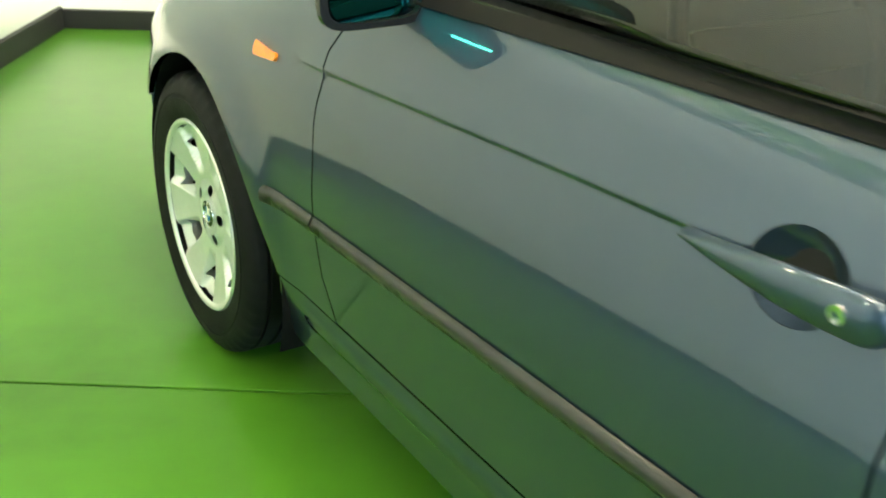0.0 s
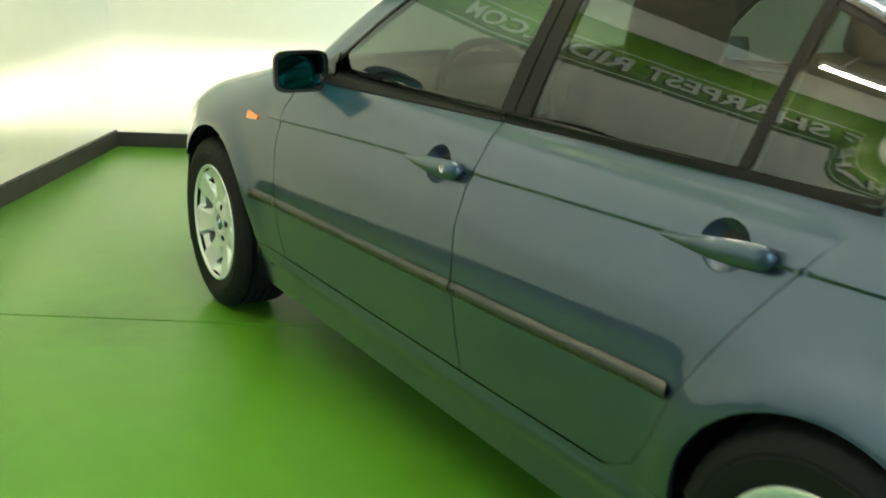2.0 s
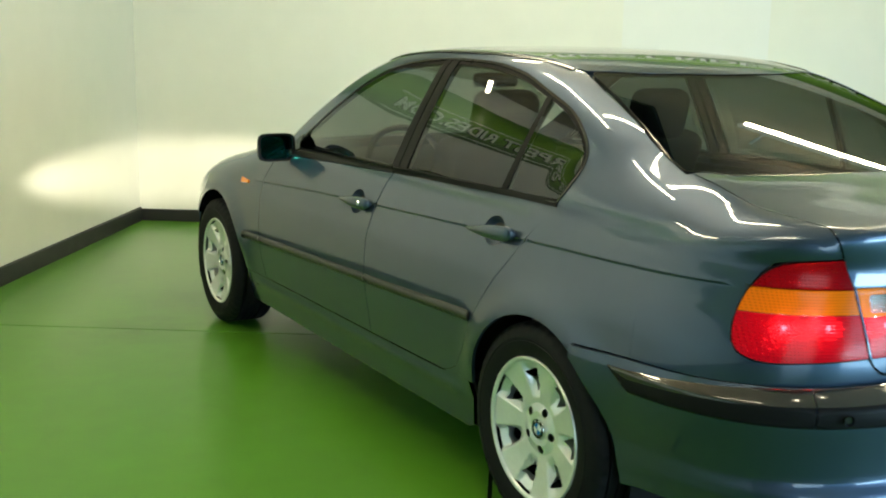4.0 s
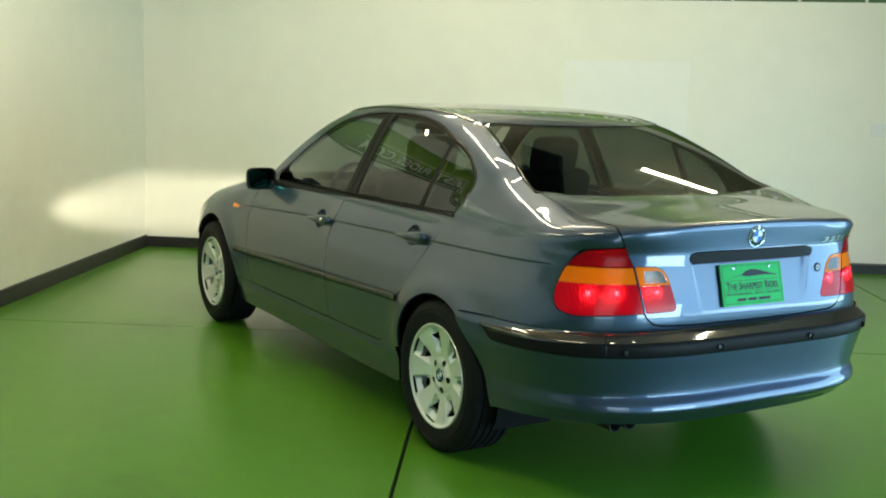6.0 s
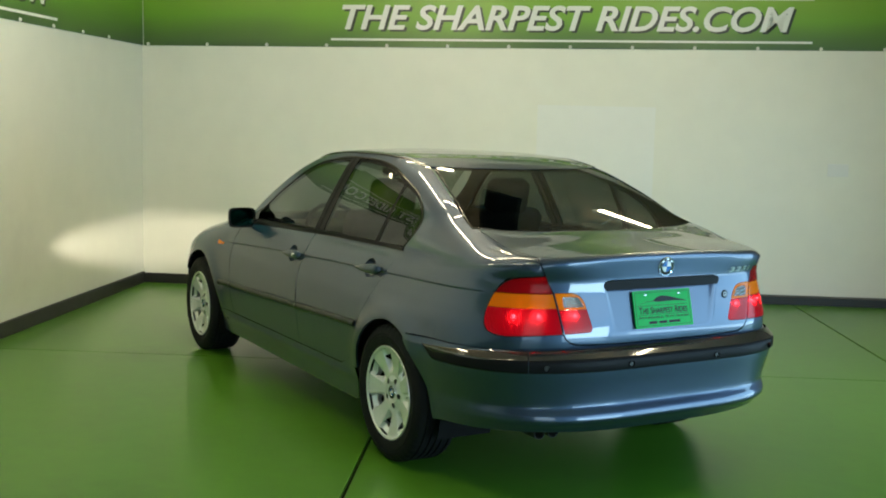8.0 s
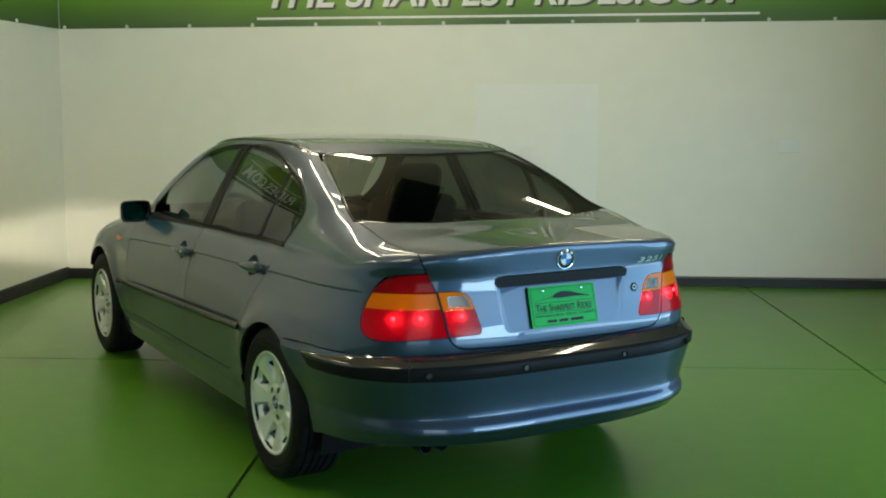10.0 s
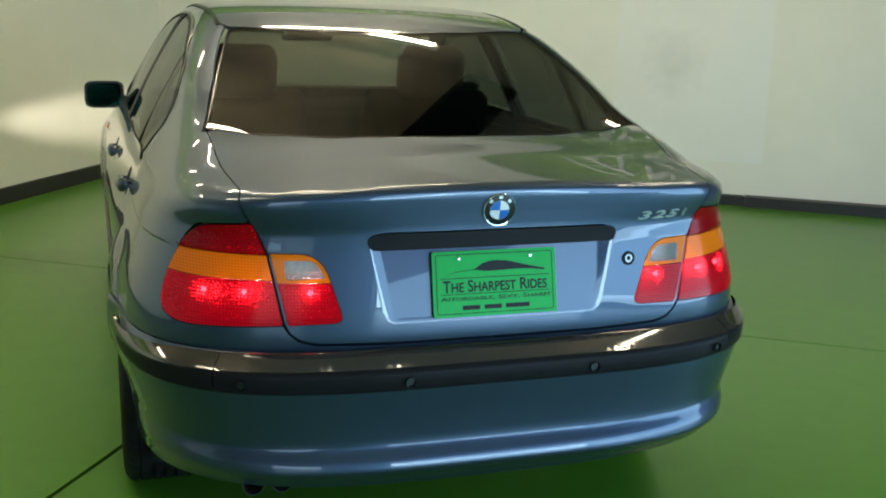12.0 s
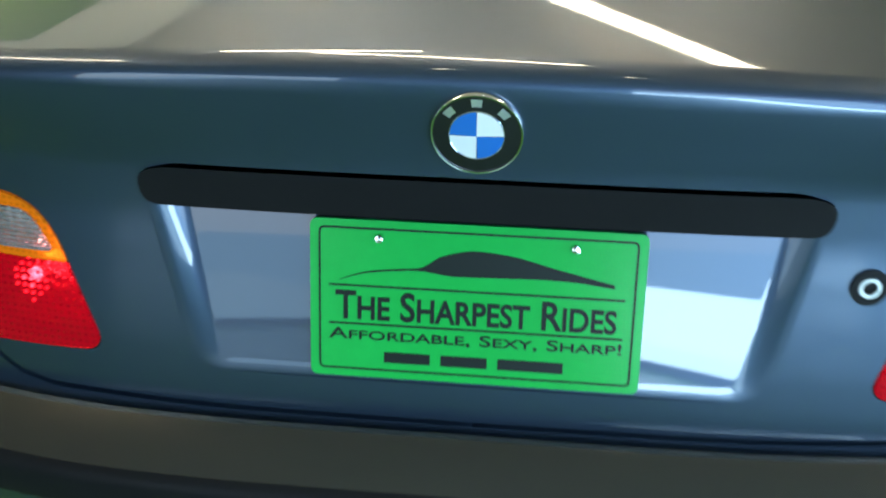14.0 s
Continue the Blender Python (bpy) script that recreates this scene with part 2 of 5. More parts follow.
def ceiling_spot(u, v):
    t = thing("ceiling_spot", ROOM @ pose(u, v, RH, 0, 0, 0), "small round white ceiling spot with a glowing bulb", "ceiling light", "ceiling spots")
    part("spot_ring", lathe([(0.0, 0.062), (-0.030, 0.060), (-0.036, 0.054), (-0.030, 0.046), (-0.004, 0.040), (-0.004, 0.001)], 28, axis="z"), FIXM, t, "", True)
    part("bulb", lathe([(-0.010, 0.024), (-0.022, 0.023), (-0.029, 0.014), (-0.031, 0.001)], 24, axis="z"), TUBEM, t, "glowing bulb", True)


for u, v in ((4.0, -5.9), (4.55, -5.6)):
    ceiling_spot(u, v)

# unseen dark box under the ceiling, placed for its reflection in the rear window
dark_box = thing("ceiling_unit", ROOM @ pose(3.74, -3.35, RH, 0, 0, 0), "unseen dark box under the ceiling, placed for its reflection", "ceiling unit")
part("unit_case", box(-0.19, 0.19, -0.70, 0.70, -0.22, 0.0, 0.02), BLACK, dark_box)
part("unit_grille", box(-0.15, 0.15, -0.62, 0.62, -0.235, -0.221, 0.005), TRIM, dark_box, "dark underside panel")

# daylight in the open vehicle door: the sky and shaded yard, and the sunlit ground low over the threshold
dl = bpy.data.lights.new("door_daylight", "AREA")
dl.shape, dl.size, dl.size_y, dl.energy, dl.color = "RECTANGLE", DOOR1 - DOOR0 - 0.1, 1.7, 210, (0.36, 0.70, 1.0)
new("door_daylight", dl).matrix_world = ROOM @ pose(RW + 0.1, (DOOR0 + DOOR1) / 2, 1.0, 90, 0, 90)
for v0, v1, tall, power in ((-9.9, -7.3, 0.44, 95), (-7.2, -3.7, 0.20, 22)):
    dl = bpy.data.lights.new("yard_daylight", "AREA")
    dl.shape, dl.size, dl.size_y, dl.energy, dl.color = "RECTANGLE", v1 - v0, tall, power, (0.50, 0.79, 1.0)
    new("yard_daylight", dl).matrix_world = ROOM @ pose(RW + 0.1, (v0 + v1) / 2, 0.05 + tall / 2, 90, 0, 90)
dl = bpy.data.lights.new("end_daylight", "AREA")
dl.shape, dl.size, dl.size_y, dl.energy, dl.color = "RECTANGLE", SOUTH1 - SOUTH0 - 0.1, SOUTHH - 0.1, 62, (0.42, 0.76, 1.0)
new("end_daylight", dl).matrix_world = ROOM @ pose((SOUTH0 + SOUTH1) / 2, -RD - 0.1, SOUTHH / 2, 90, 0, 0)

# ---- the car's form: rear axle at y = 0, front towards +y ----
class Curve:
    """A smooth curve through a few stations."""
    def __init__(self, *pts):
        self.x, self.y = np.array([p[0] for p in pts], float), np.array([p[1] for p in pts], float)
        d = np.diff(self.y) / np.diff(self.x)
        m = np.zeros(len(self.x))
        m[0], m[-1] = d[0], d[-1]
        for i in range(1, len(m) - 1):
            m[i] = 0 if d[i - 1] * d[i] <= 0 else 2 * d[i - 1] * d[i] / (d[i - 1] + d[i])
        self.m = m

    def __call__(self, v):
        v = np.clip(np.asarray(v, float), self.x[0], self.x[-1])
        i = np.clip(np.searchsorted(self.x, v) - 1, 0, len(self.x) - 2)
        h = self.x[i + 1] - self.x[i]
        t = (v - self.x[i]) / h
        return ((2 * t**3 - 3 * t**2 + 1) * self.y[i] + (t**3 - 2 * t**2 + t) * h * self.m[i]
                + (3 * t**2 - 2 * t**3) * self.y[i + 1] + (t**3 - t**2) * h * self.m[i + 1])


def smax(a, b, k):
    h = np.clip(0.5 + 0.5 * (a - b) / k, 0, 1)
    return b + (a - b) * h + k * h * (1 - h)


def smin(a, b, k):
    return -smax(-a, -b, k)


def step(e0, e1, v):
    t = np.clip((v - e0) / (e1 - e0), 0, 1)
    return t * t * (3 - 2 * t)


AXLE = 2.725
SIDE = Curve((0.14, 0.78), (0.2, 0.795), (0.30, 0.815), (0.38, 0.824), (0.5, 0.837), (0.57, 0.841), (0.68, 0.834), (0.755, 0.815), (0.80, 0.800), (0.83, 0.790), (0.90, 0.768), (0.943, 0.748), (1.0, 0.716), (1.1, 0.65))
PLAN = Curve((-0.9, 0.985), (-0.1, 0.987), (0.4, 0.99), (1.0, 1.0), (2.3, 1.0), (2.75, 0.985), (3.5, 0.96))
TAIL = Curve((0.14, 0.70), (0.60, 0.745), (0.66, 0.755), (0.70, 0.7535), (0.75, 0.7495), (0.80, 0.7445), (0.85, 0.7405), (0.89, 0.7410), (0.92, 0.7445), (0.965, 0.752), (1.0, 0.757), (1.1, 0.75))
NOSE = Curve((0.14, 0.62), (0.3, 0.68), (0.5, 0.715), (0.6, 0.70), (0.75, 0.62), (0.9, 0.45), (1.0, 0.3))
DECK = Curve((-0.95, 0.985), (-0.80, 1.0025), (-0.6, 1.0245), (-0.35, 1.052), (0.2, 1.0), (1.8, 0.985), (2.15, 0.965), (2.6, 0.885), (3.0, 0.800), (3.3, 0.71), (3.5, 0.62))
BELTW = Curve((-0.8, 0.58), (-0.55, 0.625), (-0.33, 0.675), (0.05, 0.735), (0.6, 0.755), (1.2, 0.756), (1.9, 0.732), (2.3, 0.69))
ROOF = Curve((-0.95, 0.0), (-0.75, 0.62), (-0.60, 0.90), (-0.45, 1.035), (-0.33, 1.085), (0.0, 1.225), (0.28, 1.318), (0.5, 1.354), (0.75, 1.370), (1.05, 1.374), (1.35, 1.358), (1.6, 1.298), (2.2, 0.965), (2.6, 0.76), (3.5, 0.1))
CREASE = Curve((-0.8, 0.845), (0.41, 0.822), (1.31, 0.80), (2.335, 0.757), (2.6, 0.745))
ARCHES = ((-0.008, 0.302, 0.338), (2.668, 0.308, 0.360))     # centre and radius of the wheel openings


def half_width(y, z):
    a = SIDE(z) * (1 - (1 - PLAN(y)) * step(0.45, 0.95, z) - 0.35 * (1 - PLAN(y)) * (1 - step(0.45, 0.95, z)))
    c = z - CREASE(y)
    a = a + 0.006 * step(-0.004, 0.004, c) * (1 - step(0.0, 0.12, c)) * (1 - step(2.1, 2.25, y))
    a = a + 0.009 * np.exp(-((z - 0.300) / 0.016) ** 2) * step(0.36, 0.46, y) * (1 - step(2.15, 2.25, y))
    for yc, zc, ra in ARCHES:
        r = np.hypot(y - yc, z - zc)
        a = a + 0.020 * np.exp(-(np.maximum(r - ra - 0.010, 0) / 0.06) ** 2) * step(0.25, 0.5, z)
    return a


def lower(p):
    x, y, z = np.abs(p[..., 0]), p[..., 1], p[..., 2]
    a = half_width(y, z)
    n, nf = 3.9 + 1.0 * step(0.88, 0.96, z), 2.9
    r = ((x / a) ** n + (np.maximum(-0.1 - y, 0) / TAIL(z)) ** n) ** (1 / n)
    rf = ((x / a) ** nf + (np.maximum(y - 2.75, 0) / NOSE(z)) ** nf) ** (1 / nf)
    g = a * (np.where(y < 1, r, rf) - 1)
    k = 0.022 + 0.075 * step(0.50, 0.66, x) * (1 - 0.7 * step(0.45, 0.75, -y)) + 0.03 * step(2.0, 2.6, y)
    return smax(g, z - (DECK(y) - (0.045 + 0.028 * step(0.2, 0.6, -y)) * x * x), k)


def cabin(p):
    x, y, z = np.abs(p[..., 0]), p[..., 1], p[..., 2]
    h = z - 0.95
    side = x - (BELTW(y) - 0.465 * np.maximum(h, 0) - 0.22 * np.maximum(h, 0) ** 2 + 0.8 * np.minimum(h, 0))
    top = z - (ROOF(y) - 0.045 * x * x - 0.10 * x**4)
    return smax(side, top * 0.92, 0.075)


def form(p):
    x, y = np.abs(p[..., 0]), p[..., 1]
    return smin(lower(p), cabin(p), 0.012 + 0.085 * (1 - step(-0.05, 0.30, y)) * step(0.45, 0.62, x))


def bump_form(p):
    """The rear bumper skin: a ledge on top, a rubber strip, and a lip below."""
    x, y, z = np.abs(p[..., 0]), p[..., 1], p[..., 2]
    a = (half_width(y, np.full_like(z, 0.57)) + 0.011) * (1 - 0.045 * (1 - step(0.34, 0.55, z)))
    prof = BUMP(z)
    n = 3.7
    return a * (((x / (a * (0.915 + 0.085 * prof / 0.832))) ** n + (np.maximum(-0.1 - y, 0) / prof) ** n) ** (1 / n) - 1)


BUMP = Curve((0.20, 0.66), (0.28, 0.74), (0.315, 0.775), (0.336, 0.803), (0.352, 0.815), (0.368, 0.8125), (0.396, 0.7945), (0.403, 0.7915), (0.412, 0.7912), (0.43, 0.793), (0.50, 0.806), (0.548, 0.8180), (0.570, 0.8215), (0.5860, 0.8212), (0.5905, 0.8190), (0.5945, 0.8110), (0.604, 0.7950), (0.612, 0.780), (0.622, 0.764), (0.636, 0.742))

PX, PY, PR = -0.40, -0.40, 0.45
QC = PY - PR * math.pi / 2          # end of the corner in the wrap
QM = QC + PX                        # the car's middle at the rear: q = QM


def wrap_rays(q, z):
    """Rays out of the car for the way q round its plan (side: q = y; then round the rear corner) at height z."""
    q, z = np.asarray(q, float), np.asarray(z, float)
    flip = q < QM
    q = np.where(flip, 2 * QM - q, q)
    ang = np.clip((PY - q) / PR, 0, math.pi / 2)
    ox = np.where(q > PY, -0.1, np.where(q > QC, PX, PX + (QC - q)))
    oy = np.where(q > PY, q, PY)
    o = np.stack([ox, oy, z], -1)
    d = np.stack([-np.cos(ang), -np.sin(ang), np.zeros_like(ang)], -1)
    o[flip] *= (-1, 1, 1)
    d[flip] *= (-1, 1, 1)
    return o, d


VX, VZ, VR = -0.42, 0.78, 0.40
VC = VZ + VR * math.pi / 2
VM = VC - VX


def section_rays(y, v):
    """Rays out of the car in the cross-section at y: v is the height up to VZ, then goes round over the roof; VM is the middle."""
    y, v = np.asarray(y, float), np.asarray(v, float)
    ang = np.clip((v - VZ) / VR, 0, math.pi / 2)
    ox = np.where(v < VZ, -0.1, np.where(v < VC, VX, VX + (v - VC)))
    o = np.stack([ox, y, np.where(v < VZ, v, VZ)], -1)
    return o, np.stack([-np.cos(ang), np.zeros_like(ang), np.sin(ang)], -1)


def top_rays(x, y):
    x, y = np.asarray(x, float), np.asarray(y, float)
    return np.stack([x, y, np.full_like(x, 0.7)], -1), np.stack([0 * x, 0 * x, 0 * x + 1], -1)


def side_rays(y, z):
    y, z = np.asarray(y, float), np.asarray(z, float)
    return np.stack([0 * y - 0.1, y, z], -1), np.stack([0 * y - 1, 0 * y, 0 * y], -1)


def v_of(p):
    x, z = p[..., 0], p[..., 2]
    ang = np.arctan2(z - VZ, VX - x)
    return np.where(z < VZ, z, np.where(x < VX, VZ + VR * ang, VC + (x - VX)))


def cast(o, d, f=form, off=0.0):
    """The form's skin along the rays, and its normals."""
    ts = np.linspace(0, 1.6, 81)
    ins = np.stack([f(o + d * t) < off for t in ts], -1)
    last = np.where(ins.any(-1), ins.shape[-1] - 1 - np.argmax(ins[..., ::-1], -1), 0)
    lo = ts[last]
    hi = lo + ts[1]
    for _ in range(18):
        mid = (lo + hi) / 2
        inside = f(o + d * mid[..., None]) < off
        lo, hi = np.where(inside, mid, lo), np.where(inside, hi, mid)
    p = o + d * lo[..., None]
    e = 0.0015
    n = np.stack([f(p + np.eye(3)[i] * e) - f(p - np.eye(3)[i] * e) for i in range(3)], -1)
    return p, n / np.maximum(np.linalg.norm(n, axis=-1, keepdims=True), 1e-9)


def inside_poly(pts, poly):
    x, y = pts[:, 0], pts[:, 1]
    res = np.zeros(len(pts), bool)
    for (x0, y0), (x1, y1) in zip(poly, np.roll(poly, -1, 0)):
        c = (y0 > y) != (y1 > y)
        res ^= c & (x < (x1 - x0) * (y - y0) / (y1 - y0 if y1 != y0 else 1e-12) + x0)
    return res


def dense(poly, gap, closed=True):
    out = []
    n = len(poly)
    for i in range(n if closed else n - 1):
        a, b = np.array(poly[i], float), np.array(poly[(i + 1) % n], float)
        k = max(1, int(math.ceil(np.linalg.norm(b - a) / gap)))
        out += [a + (b - a) * j / k for j in range(k)]
    if not closed:
        out.append(np.array(poly[-1], float))
    return np.array(out)


def rounded(poly, r, k=5):
    """The polygon with its corners rounded; r is one radius or one for each corner."""
    out, n = [], len(poly)
    for i in range(n):
        ri = r[i] if isinstance(r, (list, tuple)) else r
        p, a, b = (np.array(poly[j % n], float) for j in (i, i - 1, i + 1))
        if ri <= 0:
            out.append(p)
            continue
        da, db = a - p, b - p
        ra = min(ri, 0.48 * np.linalg.norm(da))
        rb = min(ri, 0.48 * np.linalg.norm(db))
        s, e = p + da / np.linalg.norm(da) * ra, p + db / np.linalg.norm(db) * rb
        for j in range(k + 1):
            t = j / k
            out.append((1 - t) ** 2 * s + 2 * t * (1 - t) * p + t * t * e)
    return np.array(out)


def shrink(poly, d):
    """The polygon moved inwards by d."""
    p = np.array(poly, float)
    area = np.sum(p[:, 0] * np.roll(p[:, 1], -1) - p[:, 1] * np.roll(p[:, 0], -1))
    s = 1 if area > 0 else -1
    t = np.roll(p, -1, 0) - p
    t /= np.maximum(np.linalg.norm(t, axis=1, keepdims=True), 1e-9)
    nrm = np.stack([-t[:, 1], t[:, 0]], 1) * s
    m = nrm + np.roll(nrm, 1, 0)
    m /= np.maximum(np.linalg.norm(m, axis=1, keepdims=True), 1e-9)
    c = np.maximum((m * nrm).sum(1, keepdims=True), 0.4)
    return p + m * d / c


def panel(name, poly, rays, material, parent, f=form, gap=0.03, holes=(), inset=0.0, off=0.0, rim=0.012, label="", lines=(), edge=0.015, surf=None):
    """A sheet of the car's skin: a polygon in the plane of the rays, cast out onto the form, with its edges folded inwards."""
    poly = dense(shrink(poly, inset) if inset else poly, edge)
    holes = [dense(h, edge) for h in holes]
    lo, hi = poly.min(0), poly.max(0)
    gx, gy = np.arange(lo[0] + gap * 0.37, hi[0], gap), np.arange(lo[1] + gap * 0.37, hi[1], gap)
    grid = np.stack(np.meshgrid(gx, gy), -1).reshape(-1, 2)
    if len(lines):
        rows_ = np.concatenate(lines)
        if len(grid):
            grid = grid[np.min(np.linalg.norm(grid[:, None] - rows_[None], axis=-1), 1) > gap * 0.4]
        grid = np.concatenate([grid, rows_])
    ok = inside_poly(grid, shrink(poly, min(gap, 0.012) * 0.3))
    loops = [poly] + holes
    for h in holes:
        ok &= ~inside_poly(grid, shrink(h, -min(gap, 0.012) * 0.3))
    grid = grid[ok]
    verts, edges = [], []
    for l in loops:
        s = len(verts)
        verts += [Vector(p) for p in l]
        edges += [(s + i, s + (i + 1) % len(l)) for i in range(len(l))]
    verts += [Vector(p) for p in grid]
    vo, _, fo, *_ = delaunay_2d_cdt(verts, edges, [], 0, 1e-6)
    vo = np.array([tuple(v) for v in vo])
    tri = np.array([t for t in fo if len(t) == 3])
    cen = vo[tri].mean(1)
    keep = inside_poly(cen, poly)
    for h in holes:
        keep &= ~inside_poly(cen, h)
    tri = tri[keep]
    surf = surf or (lambda u, v: cast(*rays(u, v), f=f, off=off))
    p, n = surf(vo[:, 0], vo[:, 1])
    # face the triangles outwards
    fn = np.cross(p[tri[:, 1]] - p[tri[:, 0]], p[tri[:, 2]] - p[tri[:, 0]])
    bad = (fn * n[tri].mean(1)).sum(1) < 0
    tri[bad] = tri[bad][:, ::-1]
    vs, ns, fs = list(p), list(n), [tuple(map(int, t)) for t in tri]
    if rim:
        for k, l in enumerate(loops):
            lp, ln = surf(l[:, 0], l[:, 1])
            t = np.roll(lp, -1, 0) - np.roll(lp, 1, 0)
            sd = np.cross(t, ln)
            sd /= np.maximum(np.linalg.norm(sd, axis=1, keepdims=True), 1e-9)
            cin = lp.mean(0) - lp
            sg = np.sign((sd * cin).sum(1).mean()) or 1
            sd = -sd * sg if k == 0 else sd * sg
            s, m = len(vs), len(l)
            vs += list(lp) + list(lp - ln * rim)
            ns += list(sd) * 2
            for i in range(m):
                j = (i + 1) % m
                fs.append((s + i, s + j, s + m + j, s + m + i))
    return obj(name, vs, fs, material, parent, label, ns)


def grid_panel(name, us, lo, hi, ts, rays, material, parent, f=form, off=0.0, rim=0.0, label=""):
    """A sheet of the skin in rows: at each u from lo(u) to hi(u), at the shares ts."""
    us, ts = np.asarray(us, float), np.asarray(ts, float)
    U = np.repeat(us, len(ts))
    V = np.concatenate([lo(u) + (hi(u) - lo(u)) * ts for u in us])
    p, n = cast(*rays(U, V), f=f, off=off)
    k = len(ts)
    fs = [(i * k + j, (i + 1) * k + j, (i + 1) * k + j + 1, i * k + j + 1) for i in range(len(us) - 1) for j in range(k - 1)]
    tri = np.array(fs)
    fn = np.cross(p[tri[:, 1]] - p[tri[:, 0]], p[tri[:, 3]] - p[tri[:, 0]])
    if (fn * n[tri].mean(1)).sum() < 0:
        fs = [t[::-1] for t in fs]
    vs, ns = list(p), list(n)
    if rim:
        for row, sgn in ((k - 1, 1), (0, -1)):
            ids = [i * k + row for i in range(len(us))]
            s = len(vs)
            vs += [p[i] for i in ids] + [p[i] - n[i] * rim for i in ids]
            ns += [(0, 0, sgn)] * (2 * len(ids))
            m = len(ids)
            fs += [(s + i, s + i + 1, s + m + i + 1, s + m + i) for i in range(m - 1)]
    return obj(name, vs, fs, material, parent, label, ns)


def mirrored(ob, name=None):
    """The same part for the other side."""
    me = ob.data.copy()
    o2 = new(name or ob.name.split(".")[0], me)
    nrm = [Vector(n.vector) for n in me.corner_normals] if len(me.loops) else []
    co = np.array([v.co for v in me.vertices])
    co[:, 0] *= -1
    faces = [tuple(reversed(f.vertices[:])) for f in me.polygons]
    vn = {}
    for f in me.polygons:
        for li in f.loop_indices:
            vn[me.loops[li].vertex_index] = nrm[li]
    ns = [(-vn[i].x, vn[i].y, vn[i].z) if i in vn else (0, 0, 1) for i in range(len(co))]
    m2 = bpy.data.meshes.new(ob.name)
    m2.from_pydata([tuple(c) for c in co], [], faces)
    for m in ob.data.materials:
        m2.materials.append(m)
    m2.shade_smooth()
    m2.normals_split_custom_set_from_vertices(ns)
    o2.data = m2
    o2.parent = ob.parent
    if "label" in ob:
        o2["label"] = ob["label"]
    bpy.data.meshes.remove(me)
    return o2


car = thing("car", None, "blue-grey metallic four-door sedan parked on the green floor", "car")


def both(*a, **k):
    ob = panel(*a, **k)
    return ob, mirrored(ob)


def yz(pts):
    """Points of the side (y, height) as points of the cross-section wrap."""
    pts = np.array(pts, float)
    p, _ = cast(*side_rays(pts[:, 0], pts[:, 1]))
    return np.stack([pts[:, 0], v_of(p)], 1)


def xy(pts):
    """Points seen from above (x, y), as points of the cross-section wrap."""
    pts = np.array(pts, float)
    p, _ = cast(*top_rays(pts[:, 0], pts[:, 1]))
    return np.stack([pts[:, 1], v_of(p)], 1)


def arch_pts(k, a0, a1, n=28, dr=0.0):
    yc, zc, r = ARCHES[k]
    r += dr
    return [(yc + r * math.cos(radians(a0 + (a1 - a0) * i / n)), zc + r * math.sin(radians(a0 + (a1 - a0) * i / n))) for i in range(n + 1)]


def crease_rows(y0, y1):
    ys = np.arange(y0, y1, 0.02)
    return [yz(np.stack([ys, CREASE(ys) + d], 1)) for d in (-0.0075, -0.0042, 0.0, 0.0042, 0.0075)]


SILLZ = 0.345
# the lines of the doors, by (y, height)
F_LINE = [(2.075, SILLZ), (2.11, 0.42), (2.115, 0.52), (2.11, 0.62), (2.115, 0.72), (2.11, 0.80), (2.04, 0.905)]
B_LINE = [(1.035, SILLZ), (1.046, 0.44), (1.053, 0.55), (1.056, 0.69), (1.05, 0.78), (1.024, 0.845), (1.0, 0.945)]
R_LINE = [(0.52, SILLZ), (0.475, 0.358), (0.43, 0.38), (0.375, 0.453), (0.322, 0.556), (0.26, 0.647), (0.124, 0.828), (0.028, 0.945)]
BELT = Curve((-0.1, 0.942), (0.05, 0.939), (0.9, 0.931), (1.9, 0.908), (2.2, 0.897))


def belt_pts(y0, y1, n=14, dz=0.0):
    return [(y, float(BELT(y)) + dz) for y in np.linspace(y0, y1, n)]


def ell(cy, cz, ry, rz, n=28):
    return [(cy + ry * math.cos(2 * math.pi * i / n), cz + rz * math.sin(2 * math.pi * i / n)) for i in range(n)]


BOWLS = ((1.185, 0.803), (0.285, 0.831))
bowl_polys = [yz(ell(y, z, 0.056, 0.044)) for y, z in BOWLS]
fd, fd2 = both("front_door", yz(F_LINE[:-1] + belt_pts(2.04, 1.0) + B_LINE[::-1][1:]), section_rays, PAINT, car, inset=0.0022, holes=[bowl_polys[0]], lines=crease_rows(0.95, 2.12), label="front door with a dark shut line")
rd, rd2 = both("rear_door", yz(B_LINE[:-1] + belt_pts(1.0, 0.028) + R_LINE[::-1][1:]), section_rays, PAINT, car, inset=0.0022, holes=[bowl_polys[1]], lines=crease_rows(0.05, 1.06), label="rear door with a slanted shut line")


def bowl(y, z, door):
    """The dished recess behind a handle."""
    def surf(u, v):
        p, n = cast(*section_rays(u, v))
        r2 = ((u - y) / 0.056) ** 2 + ((v - yz([(y, z)])[0, 1]) / 0.044) ** 2
        d = 0.026 * np.clip(1 - r2, 0, 1) + 0.001
        p = p + np.stack([d, 0 * d, 0 * d], -1)
        n = n + np.stack([0 * d, -(u - y) / 0.056 * 0.85, -(p[:, 2] - z) / 0.044 * 1.05], -1)
        return p, n / np.linalg.norm(n, axis=-1, keepdims=True)
    return panel("handle_recess", yz(ell(y, z, 0.056, 0.044)), None, PAINT, door, surf=surf, gap=0.008, rim=0, label="dished recess behind the handle")


